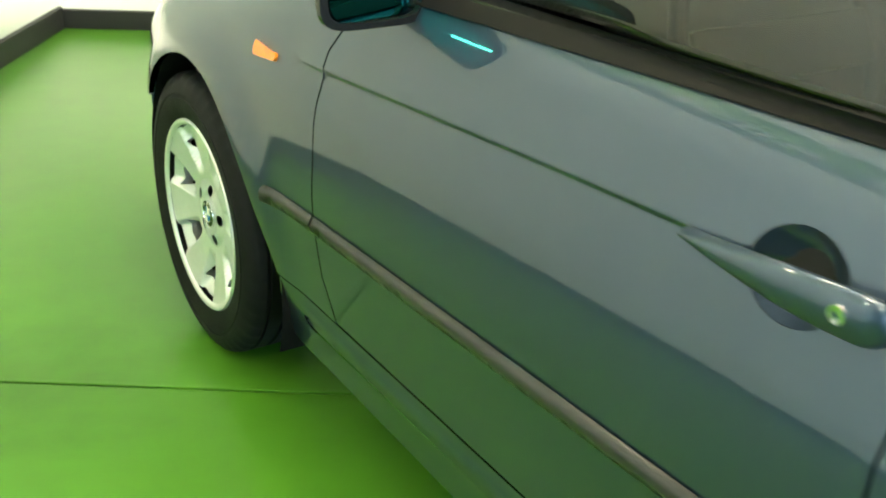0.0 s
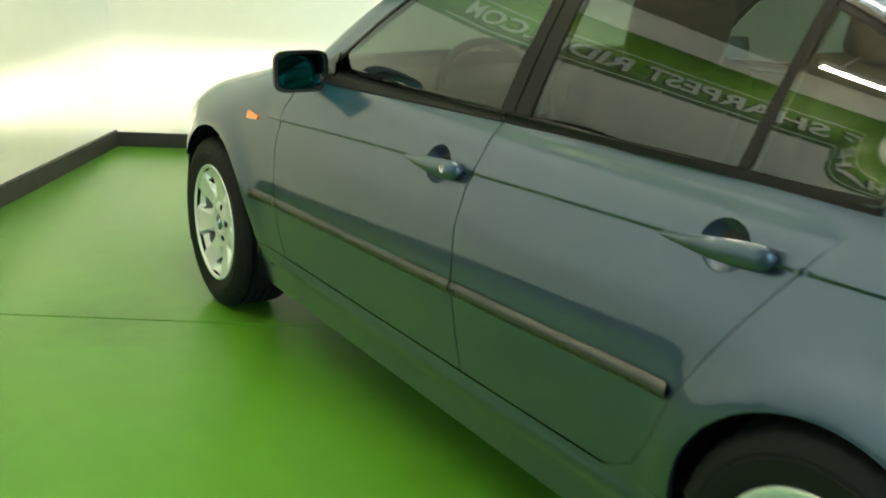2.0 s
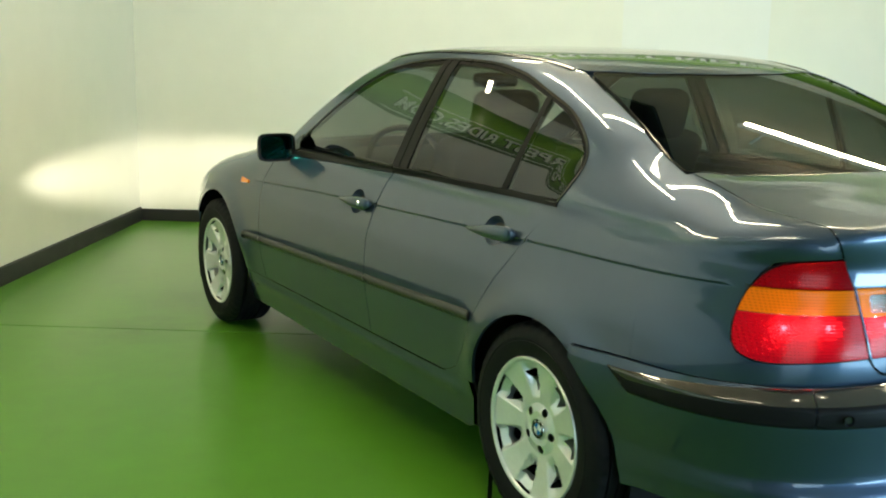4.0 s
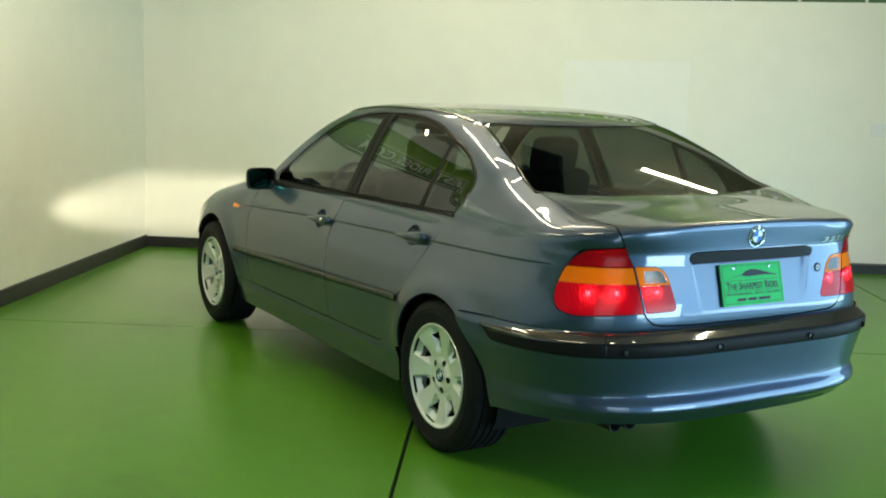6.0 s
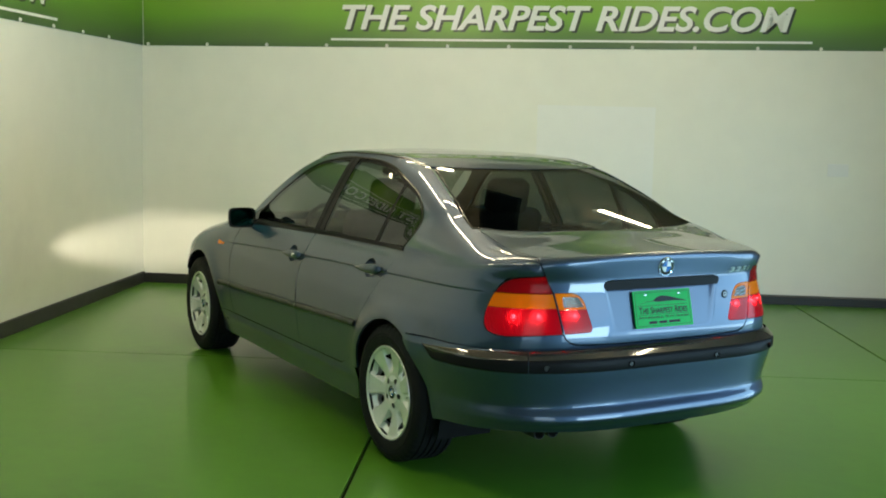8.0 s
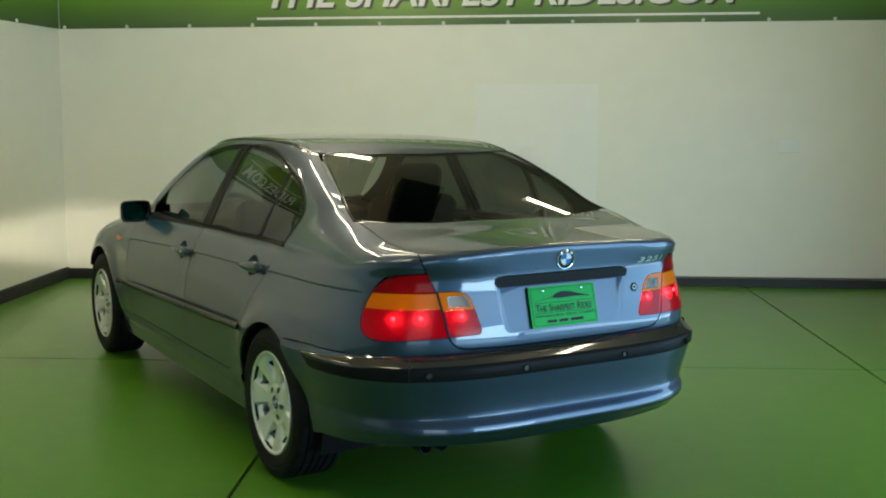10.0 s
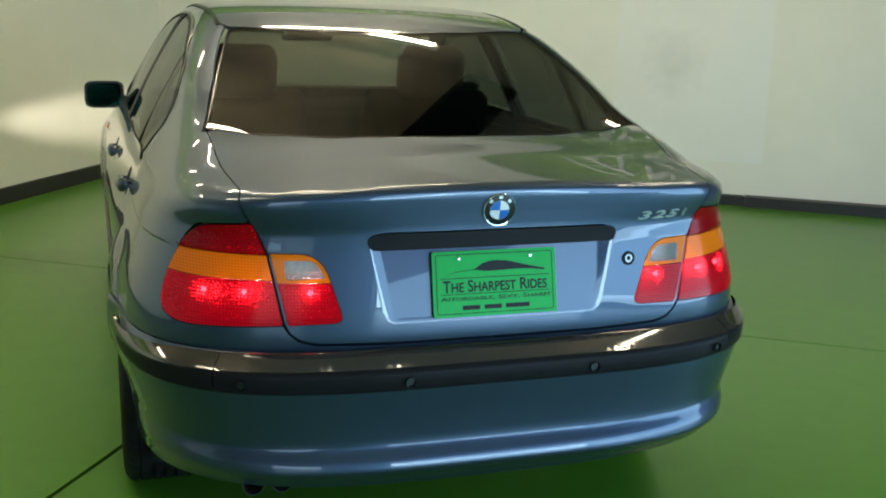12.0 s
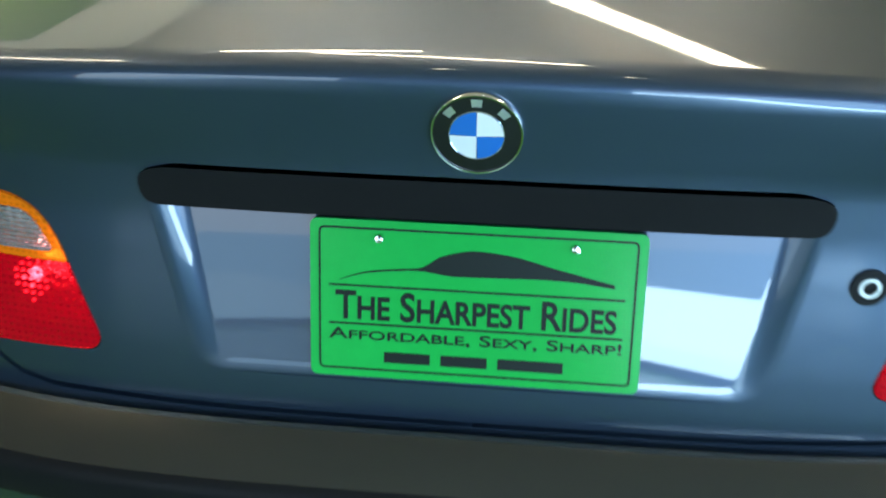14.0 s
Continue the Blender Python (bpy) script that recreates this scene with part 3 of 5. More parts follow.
def handle(y0, z0, y1, z1, door, lock):
    """A pull handle: a tapered bar from a pointed front end to a full rear end."""
    n, m = 30, 18
    verts, faces = [], []
    for i in range(n + 1):
        t = 1 - (1 - i / n) ** 1.5
        y, z = y0 + (y1 - y0) * t, z0 + (z1 - z0) * t
        base, _ = cast(*side_rays([y], [z]))
        h = 0.0045 + 0.0185 * math.sin(math.pi * min(t * 0.56 + 0.02, 1)) ** 1.2
        end = math.sqrt(max(0.0, 1 - (max(0.0, t - 0.90) / 0.10) ** 2))
        h *= 0.15 + 0.85 * end
        out = (0.008 + 0.020 * math.sin(math.pi * min(0.04 + t * 0.70, 1)) ** 0.8) * (0.35 + 0.65 * end)
        th = 0.012 * (0.3 + 0.7 * end)
        for j in range(m):
            a = 2 * math.pi * j / m
            ca, sa = math.cos(a), math.sin(a)
            verts.append((base[0, 0] - out - th * np.sign(ca) * abs(ca) ** 0.9 + 0.004, y, z + h * np.sign(sa) * abs(sa) ** 0.95))
    for i in range(n):
        for j in range(m):
            k = (j + 1) % m
            faces.append((i * m + j, i * m + k, (i + 1) * m + k, (i + 1) * m + j))
    faces += [tuple(range(m))[::-1], tuple(n * m + j for j in range(m))]
    ob = obj("door_handle", verts, faces, PAINT, door, "body-coloured pull handle")
    ob.data.set_sharp_from_angle(angle=radians(50))
    # the root of the handle at its rear end
    base, _ = cast(*side_rays([y1 + 0.028], [z1]))
    part("handle_foot", box(base[0, 0] - 0.022, base[0, 0] + 0.01, y1 + 0.012, y1 + 0.05, z1 - 0.009, z1 + 0.009, 0.004), TRIM, ob)
    if lock:
        b = lathe([(0.001, 0.0), (0.001, 0.004), (-0.0008, 0.0045), (-0.0012, 0.0085), (0.004, 0.0092)], 20)
        bmesh.ops.translate(b, verts=b.verts, vec=(base[0, 0] - 0.0354, y1 + 0.042, z1 + 0.001))
        part("key_lock", b, CHROME, ob, "round key lock", True)
    return ob


for door, door2, (by, bz), (a, b), lock in ((fd, fd2, BOWLS[0], ((1.314, 0.800), (1.072, 0.806)), True), (rd, rd2, BOWLS[1], ((0.414, 0.822), (0.166, 0.838)), False)):
    for made in (bowl(by, bz, door), handle(*a, *b, door, lock)):
        o2 = mirrored(made)
        o2.parent = door2

# sill
sill = [(2.30, 0.3435), (2.32, 0.30), (2.32, 0.215), (2.28, 0.205), (0.40, 0.185), (0.365, 0.20), (0.335, 0.30), (0.35, 0.352), (0.475, 0.354), (0.52, 0.3435)]
both("sill", sill, section_rays, PAINT, car, inset=0.001, label="painted side sill under the doors", gap=0.025)
# front fender up to the bonnet line
bonnet_edge = [(-0.665, 2.2), (-0.66, 2.5), (-0.645, 2.8), (-0.61, 3.02), (-0.56, 3.2)]
fpoly = np.concatenate([yz(F_LINE[1:]), xy(bonnet_edge), yz([(3.24, 0.62), (3.24, 0.50)]), yz(arch_pts(1, 35, 174)), yz([(2.31, 0.343), (2.075, 0.343)])])
both("front_fender", fpoly, section_rays, PAINT, car, inset=0.0022, label="front fender arched over the wheel", lines=crease_rows(2.1, 2.2))
bonnet = [(-x if s else x, y) for s in (0, 1) for x, y in (bonnet_edge if s == 0 else bonnet_edge[::-1])]
panel("bonnet", bonnet[:5] + [(-0.3, 3.27), (0, 3.29), (0.3, 3.27)] + bonnet[5:] + [(0.4, 2.33), (0, 2.40), (-0.4, 2.33)], top_rays, PAINT, car, inset=0.002, gap=0.05, label="bonnet")

# the side's window opening
DLO = [(1.99, 0.917), (1.67, 1.13), (1.51, 1.222), (1.36, 1.283), (1.2, 1.310), (0.988, 1.326), (0.659, 1.318), (0.45, 1.287), (0.313, 1.245), (0.133, 1.19), (0.02, 1.115), (-0.013, 1.060), (-0.005, 1.0), (0.018, 0.941)]
DLO_R = [0.01, 0.08, 0.08, 0.08, 0.08, 0.12, 0.12, 0.08, 0.08, 0.08, 0.05, 0.04, 0.04, 0.01]
dlo = rounded(DLO, DLO_R)
LIDX = Curve((-0.85, 0.565), (-0.7, 0.582), (-0.5, 0.60), (-0.37, 0.605), (-0.33, 0.606))
lid_side = [(-float(LIDX(y)), y) for y in np.linspace(-0.345, -0.755, 9)]
RWIN = [(-0.612, -0.335), (-0.475, 0.265), (-0.28, 0.205), (0, 0.185), (0.28, 0.205), (0.475, 0.265), (0.612, -0.335), (0.3, -0.415), (0, -0.43), (-0.3, -0.415)]
rwin = rounded(RWIN, [0.03, 0.05, 0.1, 0.1, 0.1, 0.05, 0.03, 0.1, 0.1, 0.1])
WIND = [(-0.655, 2.16), (-0.52, 1.52), (-0.3, 1.46), (0, 1.44), (0.3, 1.46), (0.52, 1.52), (0.655, 2.16), (0.4, 2.28), (0, 2.36), (-0.4, 2.28)]
RAILX = 0.500
rail = [(-RAILX - 0.004, y) for y in (1.46, 1.2, 0.9, 0.6, 0.33)]


def wrap_pts(pts, f=form):
    pts = np.array(pts, float)
    return cast(*wrap_rays(pts[:, 0], pts[:, 1]), f=f)[0]


def sec_of(p):
    return np.stack([p[:, 1], v_of(p)], 1)


QLOW = 0.78
side_poly = np.concatenate([
    yz(R_LINE), yz(rounded(DLO, DLO_R)[::-1][1:-6]), yz([(2.03, 0.912), (2.10, 0.905)]),
    xy([(-0.665, 2.15), (-0.525, 1.52)] + rail + [(-0.487, 0.27), (-0.56, -0.07), (-0.618, -0.338)] + lid_side),
    sec_of(wrap_pts(dense([(-0.903, 0.972), (-0.930, 0.9165), (-0.80, 0.9055), (-0.772, 0.8995), (-0.741, 0.8765), (-0.706, 0.832), (-0.689, 0.795), (-0.6855, QLOW)], 0.008, False))),
    np.array([(-0.55, QLOW), (-0.40, QLOW), (-0.399, 0.6225), (-0.20, 0.6150)]), yz(arch_pts(0, 122, 9)), yz([(0.345, 0.352), (0.475, 0.352)])])
both("body_side", side_poly, section_rays, PAINT, car, lines=crease_rows(-0.6, 0.3), gap=0.025, label="rear quarter panel with pillar and roof rail")
# lower corner of the quarter, round to the lid
corner = [(-0.400, QLOW), (-0.6855, QLOW), (-0.679, 0.758), (-0.680, 0.721), (-0.697, 0.694), (-0.734, 0.6795), (-0.78, 0.676), (-1.010, 0.685), (-1.022, 0.666), (-1.045, 0.648), (-1.08, 0.638), (-1.25, 0.633), (QM, 0.632), (QM, 0.615), (-0.95, 0.615), (-0.85, 0.6265), (-0.400, 0.6225)]
both("rear_corner_panel", corner, wrap_rays, PAINT, car, gap=0.025, label="body panel under the tail lamp")

# roof
roof_poly = [(-RAILX, 0.33), (-RAILX, 0.9), (-RAILX, 1.46), (-0.515, 1.525), (-0.3, 1.455), (0, 1.435), (0.3, 1.455), (0.515, 1.525), (RAILX, 1.46), (RAILX, 0.9), (RAILX, 0.33), (0.475, 0.268), (0.28, 0.208), (0, 0.188), (-0.28, 0.208), (-0.475, 0.268)]
panel("roof", roof_poly, top_rays, PAINT, car, gap=0.04, label="painted roof")
strips = []
for s in (-1, 1):
    w = [(s * (RAILX - 0.004), y) for y in (0.30, 0.6, 0.9, 1.2, 1.5)] + [(s * (RAILX + 0.010), y) for y in (1.5, 1.2, 0.9, 0.6, 0.30)]
    panel("roof_strip", w, top_rays, BLACK, car, off=0.0025, gap=0.05, label="black strip along the roof")

# glass
def rear_glass_surf(x, y):
    """The rear window's sheet, evenly curved both ways."""
    p, _ = cast(*top_rays(x, y), off=-0.002)
    m = np.stack([0.09 * x + 0.45 * x**3, -(0.465 - 0.26 * (y + 0.43)), 1 + 0 * x], -1)
    return p, m / np.linalg.norm(m, axis=-1, keepdims=True)


panel("rear_window", shrink(rwin, 0.003), None, REARGLASS, car, surf=rear_glass_surf, gap=0.04, rim=0.004, label="dark tinted rear window")
panel("rear_window_seal", rwin, top_rays, BLACK, car, off=-0.0005, gap=0.04, holes=[shrink(rwin, 0.0045)], label="black seal round the rear window", edge=0.02)
wpoly = rounded(WIND, [0.03, 0.05, 0.1, 0.1, 0.1, 0.05, 0.03, 0.1, 0.1, 0.1])
panel("windscreen", shrink(wpoly, 0.002), top_rays, WINDGLASS, car, off=-0.004, gap=0.05, rim=0.004, label="windscreen")

GL = shrink(dlo, 0.016)
gmask = [(float(a), float(b)) for a, b in GL]


def clip_y(poly, y0, y1, s0=0.0, s1=0.0):
    """The part of a side outline between two upright lines that lean by s0 and s1 (metres of y a metre of height above 0.94)."""
    def cut(pts, keep):
        out = []
        for a, b in zip(pts, pts[1:] + pts[:1]):
            ka, kb = keep(a), keep(b)
            if ka >= 0:
                out.append(a)
            if ka * kb < 0:
                t = ka / (ka - kb)
                out.append((a[0] + (b[0] - a[0]) * t, a[1] + (b[1] - a[1]) * t))
        return out
    pts = cut(poly, lambda p: p[0] - (y0 + s0 * (p[1] - 0.94)))
    return cut(pts, lambda p: (y1 + s1 * (p[1] - 0.94)) - p[0])


BP0, BP1 = 0.885, 1.005       # B pillar at the belt
DV = 0.297                    # rear window divider at the belt
g_front = clip_y(gmask, BP1, 3.0, -0.03, 0)
g_rear = clip_y(gmask, DV + 0.012, BP0, -0.07, 0.01)
g_quarter = clip_y(gmask, -1, DV - 0.012, 0, -0.07)


def side_glass(name, g, label):
    """A side window, a little rounder than the body round it."""
    def surf(y, v):
        p, n = cast(*section_rays(y, v), off=-0.003)
        t = (v - 1.17) / 0.23
        b = 0.016
        d = b * np.clip(1 - t * t, 0, 1)
        tan = np.stack([n[:, 2], 0 * d, -n[:, 0]], -1)
        m = n + tan * (2 * b * np.clip(t, -1.1, 1.1) / 0.23)[:, None]
        m[:, 1] += 0.10 * (y - 1.0)
        low = 1 - step(0.0, 1.2, t + 1.0)
        m[:, 2] -= 0.11 * low
        m[:, 1] += 0.11 * low * step(1.15, 1.5, y)
        return p + n * (d * 0.35)[:, None], m / np.linalg.norm(m, axis=-1, keepdims=True)
    ob = panel(name, yz(g), None, SIDEGLASS, car, surf=surf, gap=0.013, rim=0.003, label=label)
    mirrored(ob)


side_glass("front_side_window", g_front, "dark tinted side window")
side_glass("rear_side_window", g_rear, "dark tinted side window")
side_glass("quarter_window", g_quarter, "dark tinted quarter window")
both("window_frame", yz(dlo), section_rays, TRIM, car, off=-0.001, gap=0.03, holes=[yz(g) for g in (g_front, g_rear, g_quarter)], label="dark frame round the side windows", edge=0.012)
# outer seal of the opening, a rounded dark bead
both("window_bead", yz(dlo), section_rays, BLACK, car, off=0.003, gap=0.02, holes=[yz(shrink(dlo, 0.007))], label="black bead round the windows", edge=0.012)
# B pillar: the two door frames with a gap between
bp = clip_y([(float(a), float(b)) for a, b in shrink(dlo, 0.008)], BP0 + 0.006, BP1 - 0.006, 0.01, -0.03)
both("pillar_cover", yz(clip_y(bp, 0, 0.945, 0, -0.0)), section_rays, TRIM, car, off=0.004, gap=0.03, label="dark grey pillar cover")
both("pillar_cover", yz(clip_y(bp, 0.951, 2, 0, 0)), section_rays, TRIM, car, off=0.004, gap=0.03, label="dark grey pillar cover")
dv = clip_y([(float(a), float(b)) for a, b in shrink(dlo, 0.010)], DV - 0.013, DV + 0.013, -0.07, -0.07)
both("window_divider", yz(dv), section_rays, TRIM, car, off=0.003, gap=0.03, label="thin dark window divider")
for y0, y1 in ((1.0 - 0.003, 0.02), (1.93, 1.003)):
    both("belt_trim", yz(belt_pts(y0, y1, 20, 0.013) + belt_pts(y1, y0, 20, -0.006)), section_rays, TRIM, car, off=0.004, gap=0.02, rim=0.008, label="dark trim strip under the side windows")

# rub strips along the doors
RUB = Curve((0.32, 0.566), (1.05, 0.545), (2.14, 0.514), (2.32, 0.508))
RUBH = 0.017


def rub_surf(y, v):
    p, n = cast(*side_rays(y, v))
    t = np.clip(np.abs(v - RUB(y)) / RUBH, 0, 1)
    d = 0.011 * np.sqrt(np.clip(1 - t**2, 0.04, 1))
    n = n + np.stack([0 * d, 0 * d, 2.4 * (v - RUB(y)) / RUBH * np.abs((v - RUB(y)) / RUBH)], -1)
    return p + np.stack([-d, 0 * d, 0 * d], -1), n / np.linalg.norm(n, axis=-1, keepdims=True)


def rub(y0, y1, tip0=0.0, tip1=0.0):
    n = 16
    ys = np.linspace(y0, y1, n)
    up = [(y, float(RUB(y)) + RUBH) for y in ys]
    dn = [(y, float(RUB(y)) - RUBH) for y in ys[::-1]]
    poly = rounded(up + dn, [tip0] + [0] * (n - 2) + [tip1, tip1] + [0] * (n - 2) + [tip0])
    rows = [np.stack([np.arange(y0 + 0.02, y1 - 0.02, 0.03), RUB(np.arange(y0 + 0.02, y1 - 0.02, 0.03)) + k * RUBH], 1) for k in (-0.85, -0.6, -0.3, 0, 0.3, 0.6, 0.85)]
    ob = panel("rub_strip", poly, None, RUBM, car, surf=rub_surf, lines=rows, gap=0.3, edge=0.02, label="grey rubbing strip along the side")
    mirrored(ob)


rub(0.328, 1.048, 0.012, 0)
rub(1.056, 2.108, 0, 0)
rub(2.115, 2.30, 0, 0.017)

# side repeater
AMBER_L = mat("amber_lens", (0.85, 0.22, 0.01), 0.15, coat=1.0, noise_scale=40, amount=0.15)
both("side_repeater", yz(rounded([(2.378, 0.765), (2.285, 0.758), (2.285, 0.745), (2.378, 0.738)], [0.012, 0.008, 0.008, 0.012])), section_rays, AMBER_L, car, off=0.006, gap=0.02, label="amber side turn lamp")

# dark shell behind the panels, wheel wells and underside
for k, (y0, y1) in enumerate(((-0.35, 0.31), (0.335, 2.32), (2.32, 3.2))):
    if k == 1:
        both("inner_shell", [(y0, 0.19), (y1, 0.19), (y1, 0.90), (y0, 0.90)], section_rays, GAP, car, f=lower, off=-0.018, gap=0.08, rim=0)
    else:
        both("inner_shell", [(y0, 0.66 if k == 0 else 0.69), (y1, 0.66 if k == 0 else 0.69), (y1, 0.90 if k == 0 else 0.80), (y0, 0.90 if k == 0 else 0.80)], section_rays, GAP, car, f=lower, off=-0.018, gap=0.08, rim=0)
panel("inner_shell", [(-0.70, 0.60), (2 * QM + 0.70, 0.60), (2 * QM + 0.70, 0.93), (-0.70, 0.93)], wrap_rays, GAP, car, f=lower, off=-0.050, gap=0.06, rim=0)
panel("inner_shell", [(-0.60, -0.45), (-0.58, -0.72), (0.58, -0.72), (0.60, -0.45)], top_rays, GAP, car, f=lower, off=-0.016, gap=0.08, rim=0)
panel("inner_shell", [(-0.68, 2.15), (-0.6, 3.1), (0.6, 3.1), (0.68, 2.15)], top_rays, GAP, car, f=lower, off=-0.016, gap=0.08, rim=0)
UNDER = mat("dark_underbody", (0.010, 0.010, 0.010), 0.8, noise_scale=6, amount=0.3, spec=0.1)
part("underbody", box(-0.72, 0.72, 0.40, 2.26, 0.17, 0.30, 0.02), UNDER, car, "dark underside")
part("underbody", box(-0.50, 0.50, -0.64, 0.40, 0.31, 0.45, 0.03), UNDER, car, "dark underside")
part("underbody", box(-0.50, 0.50, 2.26, 3.20, 0.20, 0.42, 0.03), UNDER, car, "dark underside")
for k, (yc, zc, ra) in enumerate(ARCHES):
    for s in (-1, 1):
        bm = bmesh.new()
        n = 30
        A = [bm.verts.new((s * 0.50, yc + (ra + 0.014) * math.cos(math.pi * (i / n * 1.24 - 0.12)), zc + (ra + 0.014) * math.sin(math.pi * (i / n * 1.24 - 0.12)))) for i in range(n + 1)]
        B = [bm.verts.new((s * (0.765 if k == 0 else 0.825), v.co.y, v.co.z)) for v in A]
        for i in range(n):
            bm.faces.new((A[i], A[i + 1], B[i + 1], B[i]))
        bm.faces.new(A)
        part("wheel_well", bm, UNDER, car, "black wheel well")

# ---- boot lid ----
def lid_edge_z(x):
    """Height of the boot lid's rear edge."""
    return 0.990 - 0.052 * x * x


EDGEZ = float(lid_edge_z(0.565))
LAMP_IN = rounded([(-0.979, 0.846), (-1.098, 0.846), (-1.148, 0.692), (-1.022, 0.688)], [0.004, 0.055, 0.024, 0.004], 7)


def flipq(poly):
    return np.array([(2 * QM - q, z) for q, z in poly])[::-1]


REC = rounded([(QM - 0.308, 0.893), (QM + 0.308, 0.893), (QM + 0.268, 0.682), (QM - 0.268, 0.682)], [0.045, 0.045, 0.03, 0.03], 7)
top_row = [(QM + s, float(lid_edge_z(s * 0.565 / 0.602)) + 0.0018) for s in np.linspace(-0.58, 0.58, 25)]
left = [(-0.905, EDGEZ + 0.0018), (-0.932, 0.918), (-0.9725, 0.846), (-0.994, 0.768), (-1.014, 0.689), (-1.026, 0.668), (-1.048, 0.652), (-1.082, 0.643), (-1.25, 0.638)]
lid_poly = left + [(QM, 0.637)] + [(2 * QM - q, z) for q, z in left[::-1]] + top_row
lamp_hole = shrink(LAMP_IN, -0.002)
lid = panel("boot_lid", lid_poly, wrap_rays, PAINT, car, inset=0.0018, gap=0.014, holes=[REC, lamp_hole, flipq(lamp_hole)], label="boot lid with a recess for the plate", edge=0.01)
top_edge = wrap_pts([(q, float(lid_edge_z((q - QM) * 0.565 / 0.602))) for q in np.linspace(-0.907, 2 * QM + 0.907, 41)])
lid_in = [(x + 0.003, y) for x, y in lid_side]
lt = [tuple(p[:2]) for p in top_edge] + [(-x, y) for x, y in lid_in[::-1]] + [(0.3, -0.4175), (0, -0.4325), (-0.3, -0.4175)] + lid_in


def lid_surf(x, y):
    """The lid's top: it stays even up to the window, where the body round it rises."""
    p, _ = cast(*top_rays(x, y))
    n = np.stack([lower(p + np.eye(3)[i] * 0.0015) - lower(p - np.eye(3)[i] * 0.0015) for i in range(3)], -1)
    return p, n / np.linalg.norm(n, axis=-1, keepdims=True)


panel("boot_lid_top", lt, None, PAINT, lid, surf=lid_surf, gap=0.02, edge=0.02)

# the recess: sides, back and the dark grip bar over the plate
rp, rn = cast(*wrap_rays(REC[:, 0], REC[:, 1]))


def recess_back(q, z):
    """The flat behind the plate, deep under the grip bar and nearly flush at the bottom."""
    p, n = cast(*wrap_rays(q, z))
    return np.stack([p[:, 0], -0.799 - 0.249 * (0.893 - z), z], -1), np.tile([0, -0.970, 0.242], (len(z), 1))


bk = shrink(REC, 0.014)
bk[:, 0] = QM + (bk[:, 0] - QM) * (1 - 0.018 / np.abs(REC[:, 0] - QM).max())
panel("plate_recess", bk, None, PAINT, lid, surf=recess_back, rim=0, gap=0.05, label="recessed flat behind the plate")
n = len(REC)
bp2, _ = recess_back(bk[:, 0], bk[:, 1])
# sides of the recess, with rounded edges to the lid and to the flat
tang = np.roll(rp, -1, 0) - np.roll(rp, 1, 0)
wall_n = np.cross(tang, bp2 - rp)
wall_n /= np.maximum(np.linalg.norm(wall_n, axis=1, keepdims=True), 1e-9)
wall_n *= np.sign((wall_n * (rp.mean(0) - rp)).sum(1, keepdims=True))
back_n = np.tile([0, -0.970, 0.242], (n, 1))
rows_p = [rp, rp + (bp2 - rp) * 0.16, rp + (bp2 - rp) * 0.32, rp + (bp2 - rp) * 0.66, rp + (bp2 - rp) * 0.86, bp2]
rows_n = [rn, rn * 0.7 + wall_n * 0.3, wall_n * 0.55 + rn * 0.45, wall_n * 0.55 + back_n * 0.45, wall_n * 0.3 + back_n * 0.7, back_n]
rows_n = [a / np.linalg.norm(a, axis=1, keepdims=True) for a in rows_n]
obj("recess_side", [v for r in rows_p for v in r], [(k * n + i, k * n + (i + 1) % n, (k + 1) * n + (i + 1) % n, (k + 1) * n + i) for k in range(5) for i in range(n)], PAINT, lid, normals=[v for r in rows_n for v in r])
grip = rounded([(QM - 0.306, 0.890), (QM + 0.306, 0.890), (QM + 0.302, 0.852), (QM - 0.302, 0.852)], [0.040, 0.040, 0.016, 0.016], 6)
panel("grip_bar", grip, wrap_rays, TRIM, lid, off=0.004, rim=0.03, gap=0.03, label="dark grey grip bar over the plate")

# ---- rear bumper ----
def bump_lo(q):
    q = 2 * QM - q if q < QM else q
    yc, zc, r = ARCHES[0]
    low = np.interp(-q, (0.36, 0.42, 0.795, 0.95, 1.25, -QM), (0.275, 0.285, 0.300, 0.298, 0.285, 0.282))
    return max(low, zc + math.sqrt(max(0.0, r * r - (q - yc) ** 2)) if abs(q - yc) < r else 0.0)


def bump_hi(q):
    q = 2 * QM - q if q < QM else q
    return max(bump_lo(q) + 0.0005, float(np.interp(-q, (0.195, 0.40, 0.60, 0.85, -QM), (0.6115, 0.6195, 0.6225, 0.6250, 0.6265))))


ha = np.concatenate([np.linspace(-0.200, -0.40, 23), np.linspace(-0.415, QM, 70)])
ts = [0, 0.03, 0.06, 0.09, 0.12, 0.15, 0.175, 0.195, 0.215, 0.235, 0.26, 0.285, 0.31, 0.325, 0.34, 0.352, 0.365, 0.385, 0.42, 0.48, 0.55, 0.65, 0.75, 0.83, 0.88, 0.91, 0.925, 0.94, 0.952, 0.963, 0.973, 0.982, 0.991, 1.0]
bumper = grid_panel("rear_bumper", np.concatenate([ha, (2 * QM - ha)[::-1][1:]]), bump_lo, bump_hi, ts, wrap_rays, PAINT, car, f=bump_form, rim=0.02, label="body-coloured rear bumper with a lip")
def strip_low(q):
    """Height of the strip's lower edge along the bumper."""
    return np.interp(-np.where(q < QM, 2 * QM - q, q), (0.34, 0.41, 0.60, 0.90, -QM), (0.592, 0.5405, 0.5415, 0.5455, 0.547))


